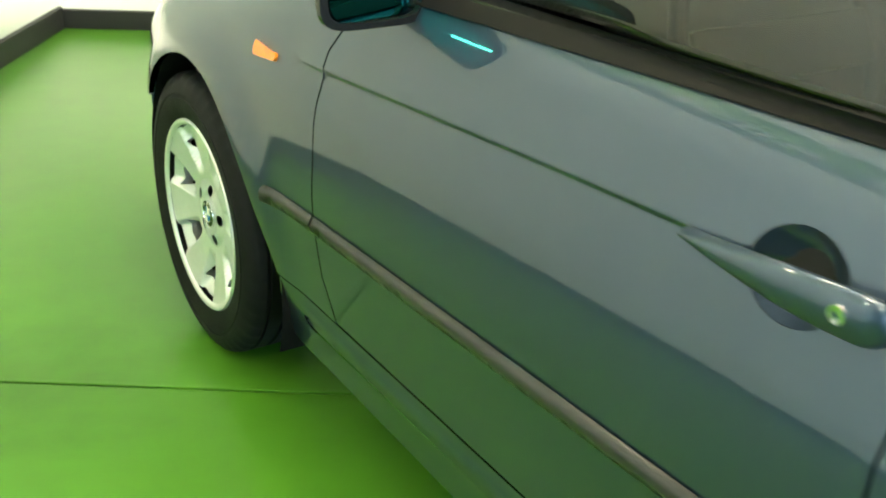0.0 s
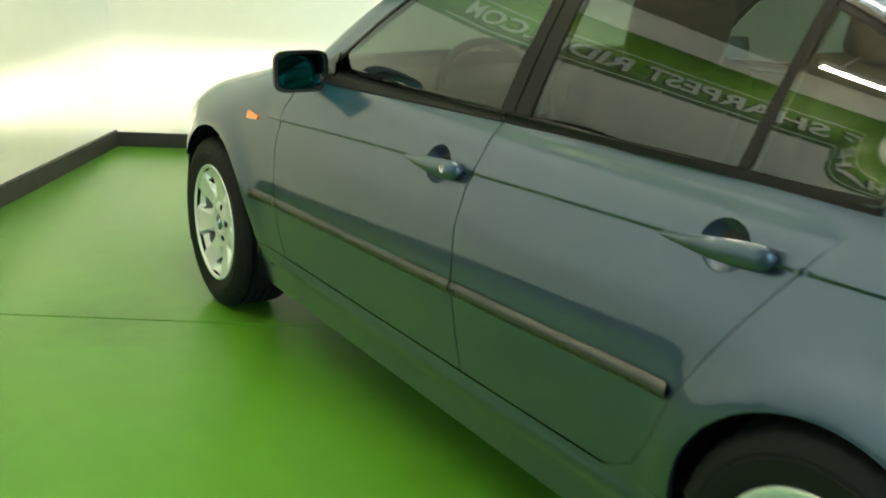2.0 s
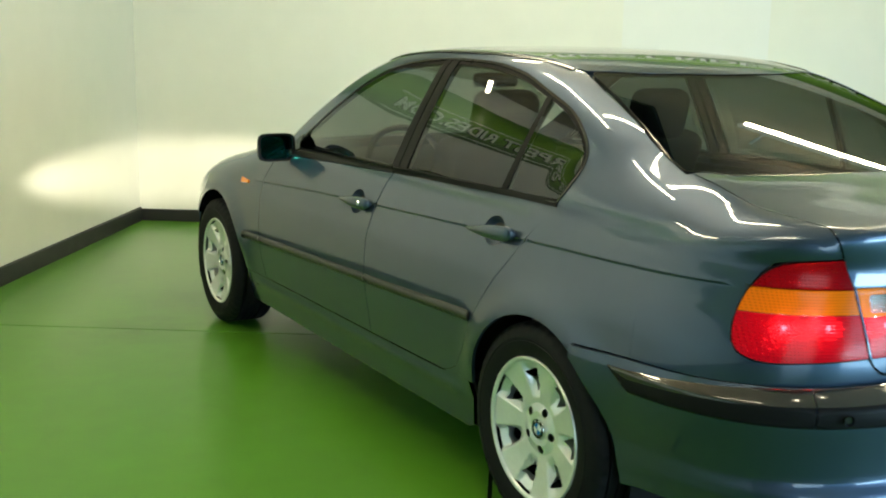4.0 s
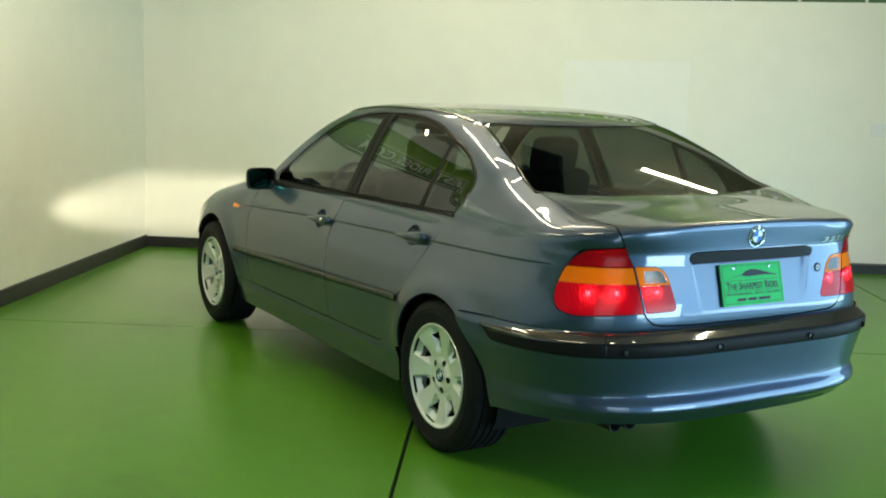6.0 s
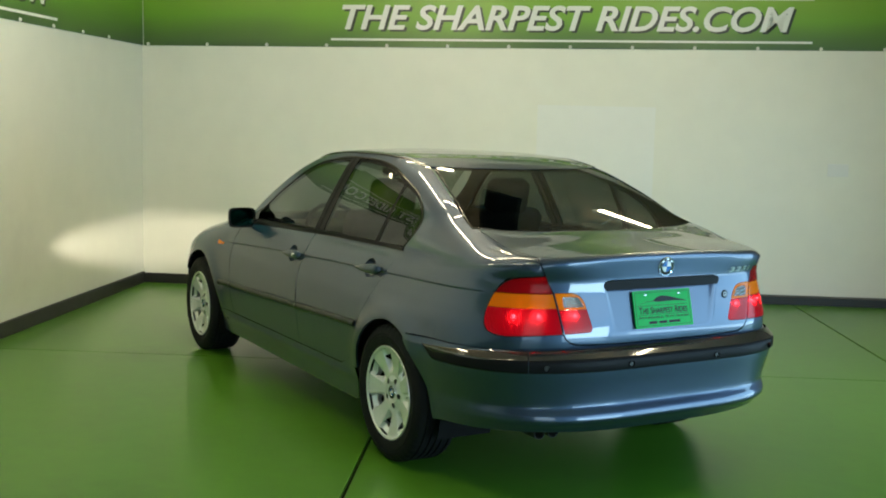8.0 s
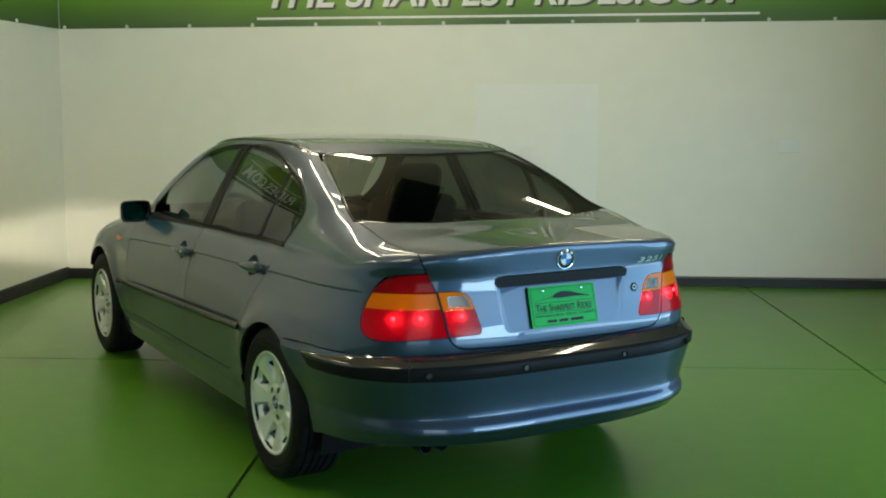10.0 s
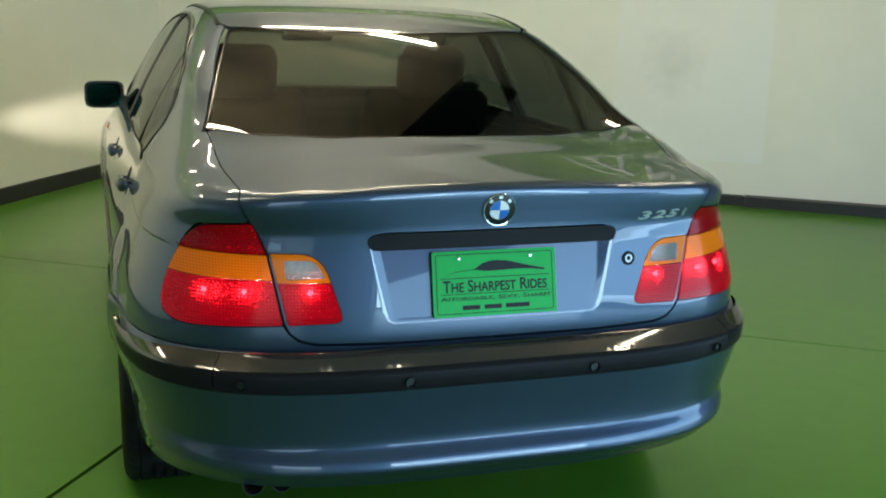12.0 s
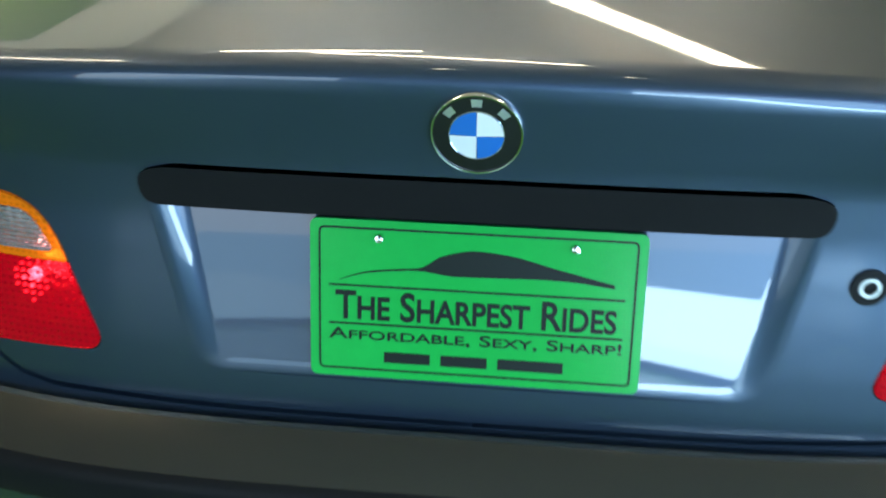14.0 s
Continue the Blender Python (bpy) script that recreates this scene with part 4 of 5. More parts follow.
def strip_top(q):
    return np.interp(-np.where(q < QM, 2 * QM - q, q), (0.34, 0.40, 0.60, 0.76, 1.00, -QM), (0.5925, 0.5960, 0.6090, 0.6180, 0.6215, 0.6225))


def strip_surf(q, z):
    """A broad strip over the bumper's shoulder, proud of the skin and rounded at its lower edge."""
    p, n = cast(*wrap_rays(q, z), f=bump_form)
    lo_ = np.clip((z - strip_low(q)) / 0.009, 0, 1)
    d = 0.003 + 0.0045 * np.sqrt(np.clip(lo_ * (2 - lo_), 0, 1))
    out = n[:, :2] / np.linalg.norm(n[:, :2], axis=-1, keepdims=True)
    lean = np.radians(39 - 11 * np.clip((z - 0.594) / (strip_top(q) - 0.594 + 0.004), 0, 1))
    crown = np.stack([out[:, 0] * np.sin(lean), out[:, 1] * np.sin(lean), np.cos(lean)], -1)
    up = np.clip((z - 0.588) / 0.006, 0, 1)[:, None]
    m = n * (1 - up) + crown * up + np.stack([0 * z, 0 * z, -1.1 * (1 - lo_)], -1)
    return p + n * d[:, None], m / np.linalg.norm(m, axis=-1, keepdims=True)


JOINT = -0.868
for k in range(3):
    if k == 1:
        qs = np.linspace(JOINT - 0.003, 2 * QM - JOINT + 0.003, 60)
    else:
        qs = np.linspace(-0.345, JOINT, 30)
        if k == 2:
            qs = 2 * QM - qs
    inner = qs[1:-1]
    for w0, w1, name, material, label, steps in (
            (0.0, 0.615, "bumper_strip", TRIM, "black rubber strip along the bumper", (0.03, 0.07, 0.12, 0.25, 0.38, 0.48, 0.52, 0.545, 0.57, 0.595)),
            (0.615, 1.0, "bumper_ledge", STRIPM, "glossy dark grey top of the bumper", (0.64, 0.665, 0.70, 0.76, 0.83, 0.90, 0.96))):
        edges_ = [strip_low(qs) + (strip_top(qs) - strip_low(qs)) * w for w in (w0, w1)]
        poly = [(q, float(z)) for q, z in zip(qs, edges_[1])] + [(q, float(z)) for q, z in zip(qs[::-1], edges_[0][::-1])]
        rows_in = [np.stack([inner, strip_low(inner) + (strip_top(inner) - strip_low(inner)) * w], 1) for w in steps]
        panel(name, poly, None, material, bumper, surf=strip_surf, gap=0.5, edge=0.02, lines=rows_in, label=label)
for q in (-0.931, -1.281, 2 * QM + 1.281, 2 * QM + 0.931):
    p, nn = cast(*wrap_rays(np.array([q]), np.array([0.570])), f=bump_form, off=0.0088)
    b = lathe([(0.001, 0.0), (0.001, 0.0085), (-0.001, 0.0092), (-0.001, 0.0112), (0.006, 0.0118)], 24, axis="y")
    for v in b.verts:
        v.co.y *= -1
    m = Vector(nn[0]).to_track_quat("-Y", "Z").to_matrix().to_4x4()
    m.translation = Vector(p[0])
    bmesh.ops.transform(b, matrix=m, verts=b.verts)
    part("parking_sensor", b, BLACK, bumper, "round black parking sensor", True)

# ---- tail lamps ----


def lens_mat(name, tint, body, rough=0.08, scale=270.0, strength=0.0, low=0.22, high=0.72):
    """A ribbed coloured lens: part clear tint, part coloured plastic, with a gloss on top."""
    m = bpy.data.materials.new(name)
    m.use_nodes = True
    nt = m.node_tree
    nt.nodes.remove(nt.nodes["Principled BSDF"])
    tr, tl, gl = nt.nodes.new("ShaderNodeBsdfTransparent"), nt.nodes.new("ShaderNodeBsdfDiffuse"), nt.nodes.new("ShaderNodeBsdfGlossy")
    m1, m2, fr = nt.nodes.new("ShaderNodeMixShader"), nt.nodes.new("ShaderNodeMixShader"), nt.nodes.new("ShaderNodeFresnel")
    wv, tc = nt.nodes.new("ShaderNodeTexWave"), nt.nodes.new("ShaderNodeTexCoord")
    wv.bands_direction = "X"
    wv.inputs["Scale"].default_value = scale / 6.3
    w2 = nt.nodes.new("ShaderNodeTexWave")
    w2.bands_direction = "Z"
    w2.inputs["Scale"].default_value = scale / 6.3
    ml = nt.nodes.new("ShaderNodeMath")
    ml.operation = "MULTIPLY"
    mr = nt.nodes.new("ShaderNodeMapRange")
    mr.inputs["To Min"].default_value, mr.inputs["To Max"].default_value = low, high
    nt.links.new(tc.outputs["Object"], wv.inputs["Vector"])
    nt.links.new(tc.outputs["Object"], w2.inputs["Vector"])
    nt.links.new(wv.outputs["Fac"], ml.inputs[0])
    nt.links.new(w2.outputs["Fac"], ml.inputs[1])
    nt.links.new(ml.outputs[0], mr.inputs["Value"])
    tr.inputs["Color"].default_value, tl.inputs["Color"].default_value = (*tint, 1), (*body, 1)
    gl.inputs["Roughness"].default_value = rough
    fr.inputs["IOR"].default_value = 1.25
    m1.inputs["Fac"].default_value = 0.5
    nt.links.new(mr.outputs[0], m1.inputs["Fac"])
    nt.links.new(tl.outputs[0], m1.inputs[1])
    nt.links.new(tr.outputs[0], m1.inputs[2])
    nt.links.new(fr.outputs[0], m2.inputs["Fac"])
    src = m1.outputs[0]
    if strength:
        em, ad = nt.nodes.new("ShaderNodeEmission"), nt.nodes.new("ShaderNodeAddShader")
        em.inputs["Color"].default_value, em.inputs["Strength"].default_value = (*body, 1), strength
        nt.links.new(m1.outputs[0], ad.inputs[0])
        nt.links.new(em.outputs[0], ad.inputs[1])
        src = ad.outputs[0]
    nt.links.new(src, m2.inputs[1])
    nt.links.new(gl.outputs[0], m2.inputs[2])
    nt.links.new(m2.outputs[0], nt.nodes["Material Output"].inputs["Surface"])
    return m


# the lenses' own emission stands in for bulb light spilling through them
RED_LIT = lens_mat("lit_red_lens", (0.90, 0.03, 0.05), (0.46, 0.002, 0.010), rough=0.15, strength=0.42, low=0.42, high=0.72)
RED = lens_mat("red_lens", (0.70, 0.012, 0.02), (0.34, 0.003, 0.008), rough=0.15, strength=0.12, low=0.50, high=0.62)
AMBER = lens_mat("amber_ribbed_lens", (0.95, 0.30, 0.02), (0.90, 0.20, 0.006), rough=0.15, strength=0.16, low=0.32, high=0.60, scale=300.0)
CLEAR = lens_mat("clear_ribbed_lens", (0.9, 0.92, 0.9), (0.30, 0.31, 0.29), low=0.45, high=0.9, scale=420.0)
HOUSING = mat("lamp_reflector", (0.75, 0.74, 0.73), 0.16, 1.0, bump=1.0, bump_scale=110, bump_dist=0.006)
BULB = glow("lit_bulb", (1.0, 0.50, 0.45), 55.0)
# glow for dots that stand in for bulb images, dimmer away from the bulb
BULB_IMAGE = glow("lit_prism", (1.0, 0.42, 0.40), 26.0)
BULB_IMAGE_FAR = glow("dim_lit_prism", (1.0, 0.30, 0.30), 7.0)

TL_OUT = rounded([(-0.936, 0.9125), (-0.80, 0.9015), (-0.745, 0.8730), (-0.710, 0.832), (-0.692, 0.795), (-0.683, 0.758), (-0.684, 0.721), (-0.700, 0.697), (-0.735, 0.684), (-0.78, 0.680), (-1.0085, 0.6885), (-0.9895, 0.768), (-0.968, 0.846)], [0.006, 0.05, 0.03, 0.02, 0.02, 0.02, 0.02, 0.02, 0.02, 0.02, 0.006, 0.0, 0.0], 4)


def cut_z(poly, lo, hi):
    def cut(pts, keep):
        out = []
        for a, b in zip(pts, pts[1:] + pts[:1]):
            ka, kb = keep(a), keep(b)
            if ka >= 0:
                out.append(a)
            if ka * kb < 0:
                t = ka / (ka - kb)
                out.append((a[0] + (b[0] - a[0]) * t, a[1] + (b[1] - a[1]) * t))
        return out
    pts = [(float(a), float(b)) for a, b in poly]
    return cut(cut(pts, lambda p: p[1] - lo), lambda p: hi - p[1])


def tail_lamp(flip):
    g = flipq if flip else (lambda p: np.array(p))
    lamp = panel("tail_lamp", g(TL_OUT), wrap_rays, HOUSING, car, f=lower, off=-0.036, gap=0.02, rim=0, label="lit tail lamp with red and amber lens")
    kw = dict(f=lower, gap=0.02, rim=0.006, edge=0.01)
    panel("lens", g(cut_z(TL_OUT, 0.844, 1)), wrap_rays, RED, lamp, off=0.002, label="red upper lens", **kw)
    panel("lens", g(cut_z(TL_OUT, 0.788, 0.8425)), wrap_rays, AMBER, lamp, off=0.002, label="amber ribbed lens", **kw)
    panel("lens", g(cut_z(TL_OUT, 0, 0.7865)), wrap_rays, RED_LIT, lamp, off=0.002, label="glowing red lens", **kw)
    panel("lamp_seal", g(shrink(TL_OUT, -0.004)), wrap_rays, GAP, lamp, f=lower, off=-0.004, gap=0.03, rim=0.03, holes=[g(shrink(TL_OUT, 0.001))])
    inn = panel("lid_lamp", g(LAMP_IN), wrap_rays, HOUSING, lid, f=lower, off=-0.032, gap=0.02, rim=0, label="inner tail lamp set in the boot lid")
    rev = rounded([(-1.010, 0.832), (-1.085, 0.832), (-1.108, 0.792), (-1.016, 0.790)], [0.01, 0.018, 0.008, 0.006], 4)
    panel("lens", g(cut_z(LAMP_IN, 0.7825, 1)), wrap_rays, AMBER, inn, off=0.002, holes=[g(rev)], label="amber lens", **kw)
    panel("lens", g(shrink(rev, 0.0006)), wrap_rays, CLEAR, inn, off=0.0035, label="clear reversing lens", **kw)
    panel("lens", g(cut_z(LAMP_IN, 0, 0.781)), wrap_rays, RED_LIT, inn, off=0.002, label="glowing red lens", **kw)
    panel("lamp_seal", g(shrink(LAMP_IN, -0.0025)), wrap_rays, GAP, inn, f=lower, off=-0.002, gap=0.03, rim=0.03, holes=[g(shrink(LAMP_IN, 0.001))])
    for q, z, o in ((-0.806, 0.754, lamp), (-0.913, 0.756, lamp), (-1.074, 0.757, inn)):
        qq = 2 * QM - q if flip else q
        p, _ = cast(*wrap_rays(np.array([qq]), np.array([z])), f=lower, off=-0.014)
        b = bmesh.new()
        bmesh.ops.create_uvsphere(b, u_segments=12, v_segments=8, radius=1.0, matrix=Matrix.LocRotScale(p[0], None, (0.0060, 0.005, 0.0070)))
        part("bulb", b, BULB, o, "glowing lamp bulb", True)
        # added glowing dots inside the lens, standing in for the bulb's small images
        for near, material in ((True, BULB_IMAGE), (False, BULB_IMAGE_FAR)):
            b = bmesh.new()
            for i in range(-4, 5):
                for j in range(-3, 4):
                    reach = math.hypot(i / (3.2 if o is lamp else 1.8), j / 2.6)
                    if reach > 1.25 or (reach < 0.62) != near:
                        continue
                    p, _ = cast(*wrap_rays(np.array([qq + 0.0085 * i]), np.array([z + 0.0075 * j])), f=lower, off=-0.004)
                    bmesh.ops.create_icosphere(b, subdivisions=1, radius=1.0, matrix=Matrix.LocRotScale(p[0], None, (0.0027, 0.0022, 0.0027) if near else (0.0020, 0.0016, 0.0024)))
            part("lens_prisms", b, material, o, "small glowing dots imitating the bulb's images in the lens", True)


tail_lamp(False)
tail_lamp(True)

# ---- badges, lock and plate ----
BLUE = mat("badge_blue", (0.01, 0.14, 0.50), 0.2, coat=1.0)
BADGE = mat("bright_badge_metal", (0.66, 0.67, 0.68), 0.30, 0.8)
WHITE = mat("badge_white", (0.78, 0.78, 0.76), 0.25, coat=1.0)


def roundel(m, r, parent):
    """A round badge: metal rim, black ring, and quarters in two colours."""
    def disc(name, prof, material, a0=0, a1=360, label=""):
        bm = bmesh.new()
        n = max(4, int((a1 - a0) / 9))
        full = a1 - a0 >= 360
        rings = [[bm.verts.new((rr * math.cos(radians(a0 + (a1 - a0) * i / n)), y, rr * math.sin(radians(a0 + (a1 - a0) * i / n)))) for i in range(n if full else n + 1)] for y, rr in prof]
        k = len(rings[0])
        for p, q in zip(rings, rings[1:]):
            for i in range(k if full else k - 1):
                bm.faces.new((p[i], p[(i + 1) % k], q[(i + 1) % k], q[i]))
        if full and len(rings) == 1:
            bm.faces.new(rings[0])
        bmesh.ops.remove_doubles(bm, verts=bm.verts, dist=1e-6)
        bmesh.ops.transform(bm, matrix=m, verts=bm.verts)
        return part(name, bm, material, parent, label, True, 40)
    body = disc("badge", [(0.002, r), (-0.003, r * 1.0), (-0.0045, r * 0.97), (-0.0042, r * 0.94), (-0.003, r * 0.93)], CHROME, label="round badge with a metal rim")
    parent = body
    disc("badge_ring", [(-0.0030, r * 0.935), (-0.0042, r * 0.60)], BLACK)
    disc("badge_ring_edge", [(-0.0042, r * 0.60), (-0.0050, r * 0.585), (-0.0042, r * 0.565)], CHROME)
    for k in (-1, 0, 1):
        disc("badge_mark", [(-0.0041, r * 0.875), (-0.0045, r * 0.70)], BADGE, 90 + 46 * k - 8, 90 + 46 * k + 8)
    for k in range(4):
        disc("badge_quarter", [(-0.0045, r * 0.57), (-0.0056, 0.0005)], WHITE if k in (0, 2) else BLUE, 90 * k + 1, 90 * k + 89)
    return body


def skin_pose(q, z, off=0.0, f=form):
    p, n = cast(*wrap_rays(np.array([q]), np.array([z])), f=f, off=off)
    m = Vector(-n[0]).to_track_quat("Y", "Z").to_matrix().to_4x4()
    m.translation = Vector(p[0])
    return m


roundel(skin_pose(QM, 0.939, 0.001), 0.0395, lid)
lk = skin_pose(QM - 0.343, 0.805, 0.0005)
LOCKM = mat("lock_steel", (0.34, 0.34, 0.33), 0.38, 1.0)
for name, profile, material, label in (
        ("boot_lock", [(0.003, 0.0170), (-0.0020, 0.0170), (-0.0020, 0.0108), (0.0010, 0.0104)], TRIM, "black ring round the key lock"),
        ("lock_barrel", [(0.0010, 0.0100), (-0.0030, 0.0096), (-0.0030, 0.0062), (0.0010, 0.0058)], LOCKM, "metal lock barrel"),
        ("lock_core", [(-0.0002, 0.0060), (-0.0008, 0.0030), (-0.0008, 0.0001)], TRIM, "dark key slot")):
    b = lathe(profile, 28, axis="y")
    bmesh.ops.transform(b, matrix=lk, verts=b.verts)
    part(name, b, material, lid, label)


def text_mesh(name, words, width, height, material, parent, m, shear=0.0, bold=0.0, depth=0.002, small_caps=False, centre=False, label="", space=1.0):
    """Raised letters, fitted to a width and height, in the plane x-z of m with the face to -y."""
    cu = bpy.data.curves.new(name, "FONT")
    cu.body, cu.shear, cu.offset, cu.extrude, cu.space_character = words, shear, bold, 0.01, space
    cu.resolution_u = 4
    if small_caps:
        cu.small_caps_scale = 0.80
        for ch in cu.body_format:
            ch.use_small_caps = True
    tmp = new(name + "_tmp", cu)
    dg = bpy.context.evaluated_depsgraph_get()
    me = bpy.data.meshes.new_from_object(tmp.evaluated_get(dg))
    bpy.data.objects.remove(tmp)
    bpy.data.curves.remove(cu)
    co = np.array([v.co for v in me.vertices])
    lo, hi = co.min(0), co.max(0)
    s = (width / (hi[0] - lo[0]), height / (hi[1] - lo[1]))
    for v in me.vertices:
        x, y, z = v.co
        v.co = ((x - lo[0]) * s[0] - (width / 2 if centre else 0), (-depth if z > 0 else 0), (y - lo[1]) * s[1])
    me.transform(m)
    me.materials.clear()
    me.materials.append(material)
    me.name = name
    ob = new(name, me)
    if parent:
        ob.parent = parent
    if label:
        ob["label"] = label
    return ob


# the model number, letter by letter round the curve of the lid
for ch, xx, w in (("3", 0.380, 0.036), ("2", 0.421, 0.036), ("5", 0.462, 0.036), ("i", 0.500, 0.012)):
    m = skin_pose(2 * QM - (QC - (-xx - PX)) if xx < 0.4 else 2 * QM - (-1.107 + (xx - 0.4) * 1.06), 0.909, 0.0008)
    text_mesh("badge_letter", ch, w * 1.04, 0.0205, BADGE, lid, m @ pose(0, 0, -0.010), shear=0.22, bold=0.012, depth=0.003, centre=True, label="chrome badge character")

# plate
PLATE_G = mat("green_plate", (0.001, 0.40, 0.062), 0.20, coat=0.0, spec=0.16, noise_scale=6, amount=0.06, vary=0.02)
PLATE_B = mat("plate_black_print", (0.006, 0.010, 0.008), 0.4, spec=0.2)
plate = thing("number_plate", pose(0, -0.843, 0.765, -13.8), "green dealer plate with a black car outline", "plate")
pb = rounded([(-0.1525, -0.076), (0.1525, -0.076), (0.1525, 0.076), (-0.1525, 0.076)], 0.008, 5)


def flat(name, poly, y, material, parent, thick=0.0, holes=(), label=""):
    poly = [tuple(map(float, p)) for p in poly]
    if holes:
        vs, es = [], []
        for l in [poly] + [list(map(tuple, h)) for h in holes]:
            s = len(vs)
            vs += [Vector(p) for p in l]
            es += [(s + i, s + (i + 1) % len(l)) for i in range(len(l))]
        vo, _, fo, *_ = delaunay_2d_cdt(vs, es, [], 0, 1e-7)
        vo = np.array([tuple(v) for v in vo])
        fo = [f for f in fo if inside_poly(vo[list(f)].mean(0)[None], np.array(poly))[0] and not any(inside_poly(vo[list(f)].mean(0)[None], np.array(h))[0] for h in holes)]
        bm = bmesh.new()
        bv = [bm.verts.new((v[0], y, v[1])) for v in vo]
        for f in fo:
            bm.faces.new([bv[i] for i in f])
    else:
        bm = bmesh.new()
        bm.faces.new([bm.verts.new((x, y, z)) for x, z in poly])
    if thick:
        r = bmesh.ops.extrude_face_region(bm, geom=bm.faces[:])
        bmesh.ops.translate(bm, verts=[v for v in r["geom"] if isinstance(v, bmesh.types.BMVert)], vec=(0, thick, 0))
    return part(name, bm, material, parent, label)


flat("plate_sheet", pb, 0.0, PLATE_G, plate, 0.006, label="green metal plate")
fr0 = rounded([(-0.1445, -0.069), (0.1445, -0.069), (0.1445, 0.069), (-0.1445, 0.069)], 0.006, 5)
flat("plate_border", fr0, -0.0006, PLATE_B, plate, 0.0004, holes=[shrink(fr0, 0.0018)])
for z in (0.0135, -0.0235):
    flat("plate_rule", [(-0.135, z - 0.0009), (0.135, z - 0.0009), (0.135, z + 0.0009), (-0.135, z + 0.0009)], -0.0006, PLATE_B, plate, 0.0004)
top = Curve((-0.125, 0.019), (-0.10, 0.0275), (-0.07, 0.0315), (-0.052, 0.033), (-0.03, 0.046), (0.0, 0.052), (0.03, 0.0495), (0.07, 0.040), (0.125, 0.0275))
bot = Curve((-0.125, 0.0185), (-0.10, 0.0262), (-0.07, 0.0298), (-0.052, 0.0308), (-0.02, 0.0272), (0.02, 0.0280), (0.06, 0.0290), (0.09, 0.0280), (0.125, 0.0240))
xs = np.linspace(-0.125, 0.125, 50)
flat("plate_outline", [(x, float(top(x))) for x in xs] + [(x, float(bot(x))) for x in xs[::-1]], -0.0006, PLATE_B, plate, 0.0004, label="black car outline printed on the plate")
I4 = Matrix.Identity(4)
text_mesh("plate_line", "The Sharpest Rides", 0.258, 0.0285, PLATE_B, plate, pose(-0.129, -0.0002, -0.0195), bold=0.018, depth=0.0006, small_caps=True)
text_mesh("plate_line", "Affordable, Sexy, Sharp!", 0.270, 0.0125, PLATE_B, plate, pose(-0.135, -0.0002, -0.0405), bold=0.008, depth=0.0006, small_caps=True)
for k, (x0, x1) in enumerate(((-0.083, -0.040), (-0.030, 0.013), (0.023, 0.083))):
    flat("plate_bar", [(x0, -0.0605), (x1, -0.0605), (x1, -0.0500), (x0, -0.0500)], -0.0006, PLATE_B, plate, 0.0004)
for x in (-0.0885, 0.0885):
    b = lathe([(-0.0045, 0.0), (-0.004, 0.0035), (-0.0005, 0.0048)], 16, axis="y")
    bmesh.ops.translate(b, verts=b.verts, vec=(x, 0, 0.0595))
    part("plate_screw", b, CHROME, plate, "round metal screw", True)

# ---- wheels ----
RIMR, TYRER = 0.2095, 0.3085


def wheel_face(y, z):
    r, a = np.hypot(y, z), np.arctan2(z, y)
    k = np.cos(7 * (a - math.pi / 2))
    dish = np.interp(r, (0, 0.032, 0.05, 0.075, 0.13, 0.19, 0.2), (0.027, 0.027, 0.023, 0.029, 0.021, 0.008, 0.004))
    pocket = step(-0.02, -0.62, k) * step(0.082, 0.135, r)
    dish = dish + pocket * (0.020 - 0.010 * step(0.165, 0.197, r))
    return dish


def wheel_surf(y, z):
    e = 0.001
    x = wheel_face(y, z)
    n = np.stack([-np.ones_like(x), -(wheel_face(y + e, z) - wheel_face(y - e, z)) / (2 * e) * -1, (wheel_face(y, z + e) - wheel_face(y, z - e)) / (2 * e)], -1)
    n[:, 1] = (wheel_face(y + e, z) - wheel_face(y - e, z)) / (2 * e)
    return np.stack([x - 0.100, y, z], -1), n / np.linalg.norm(n, axis=-1, keepdims=True)


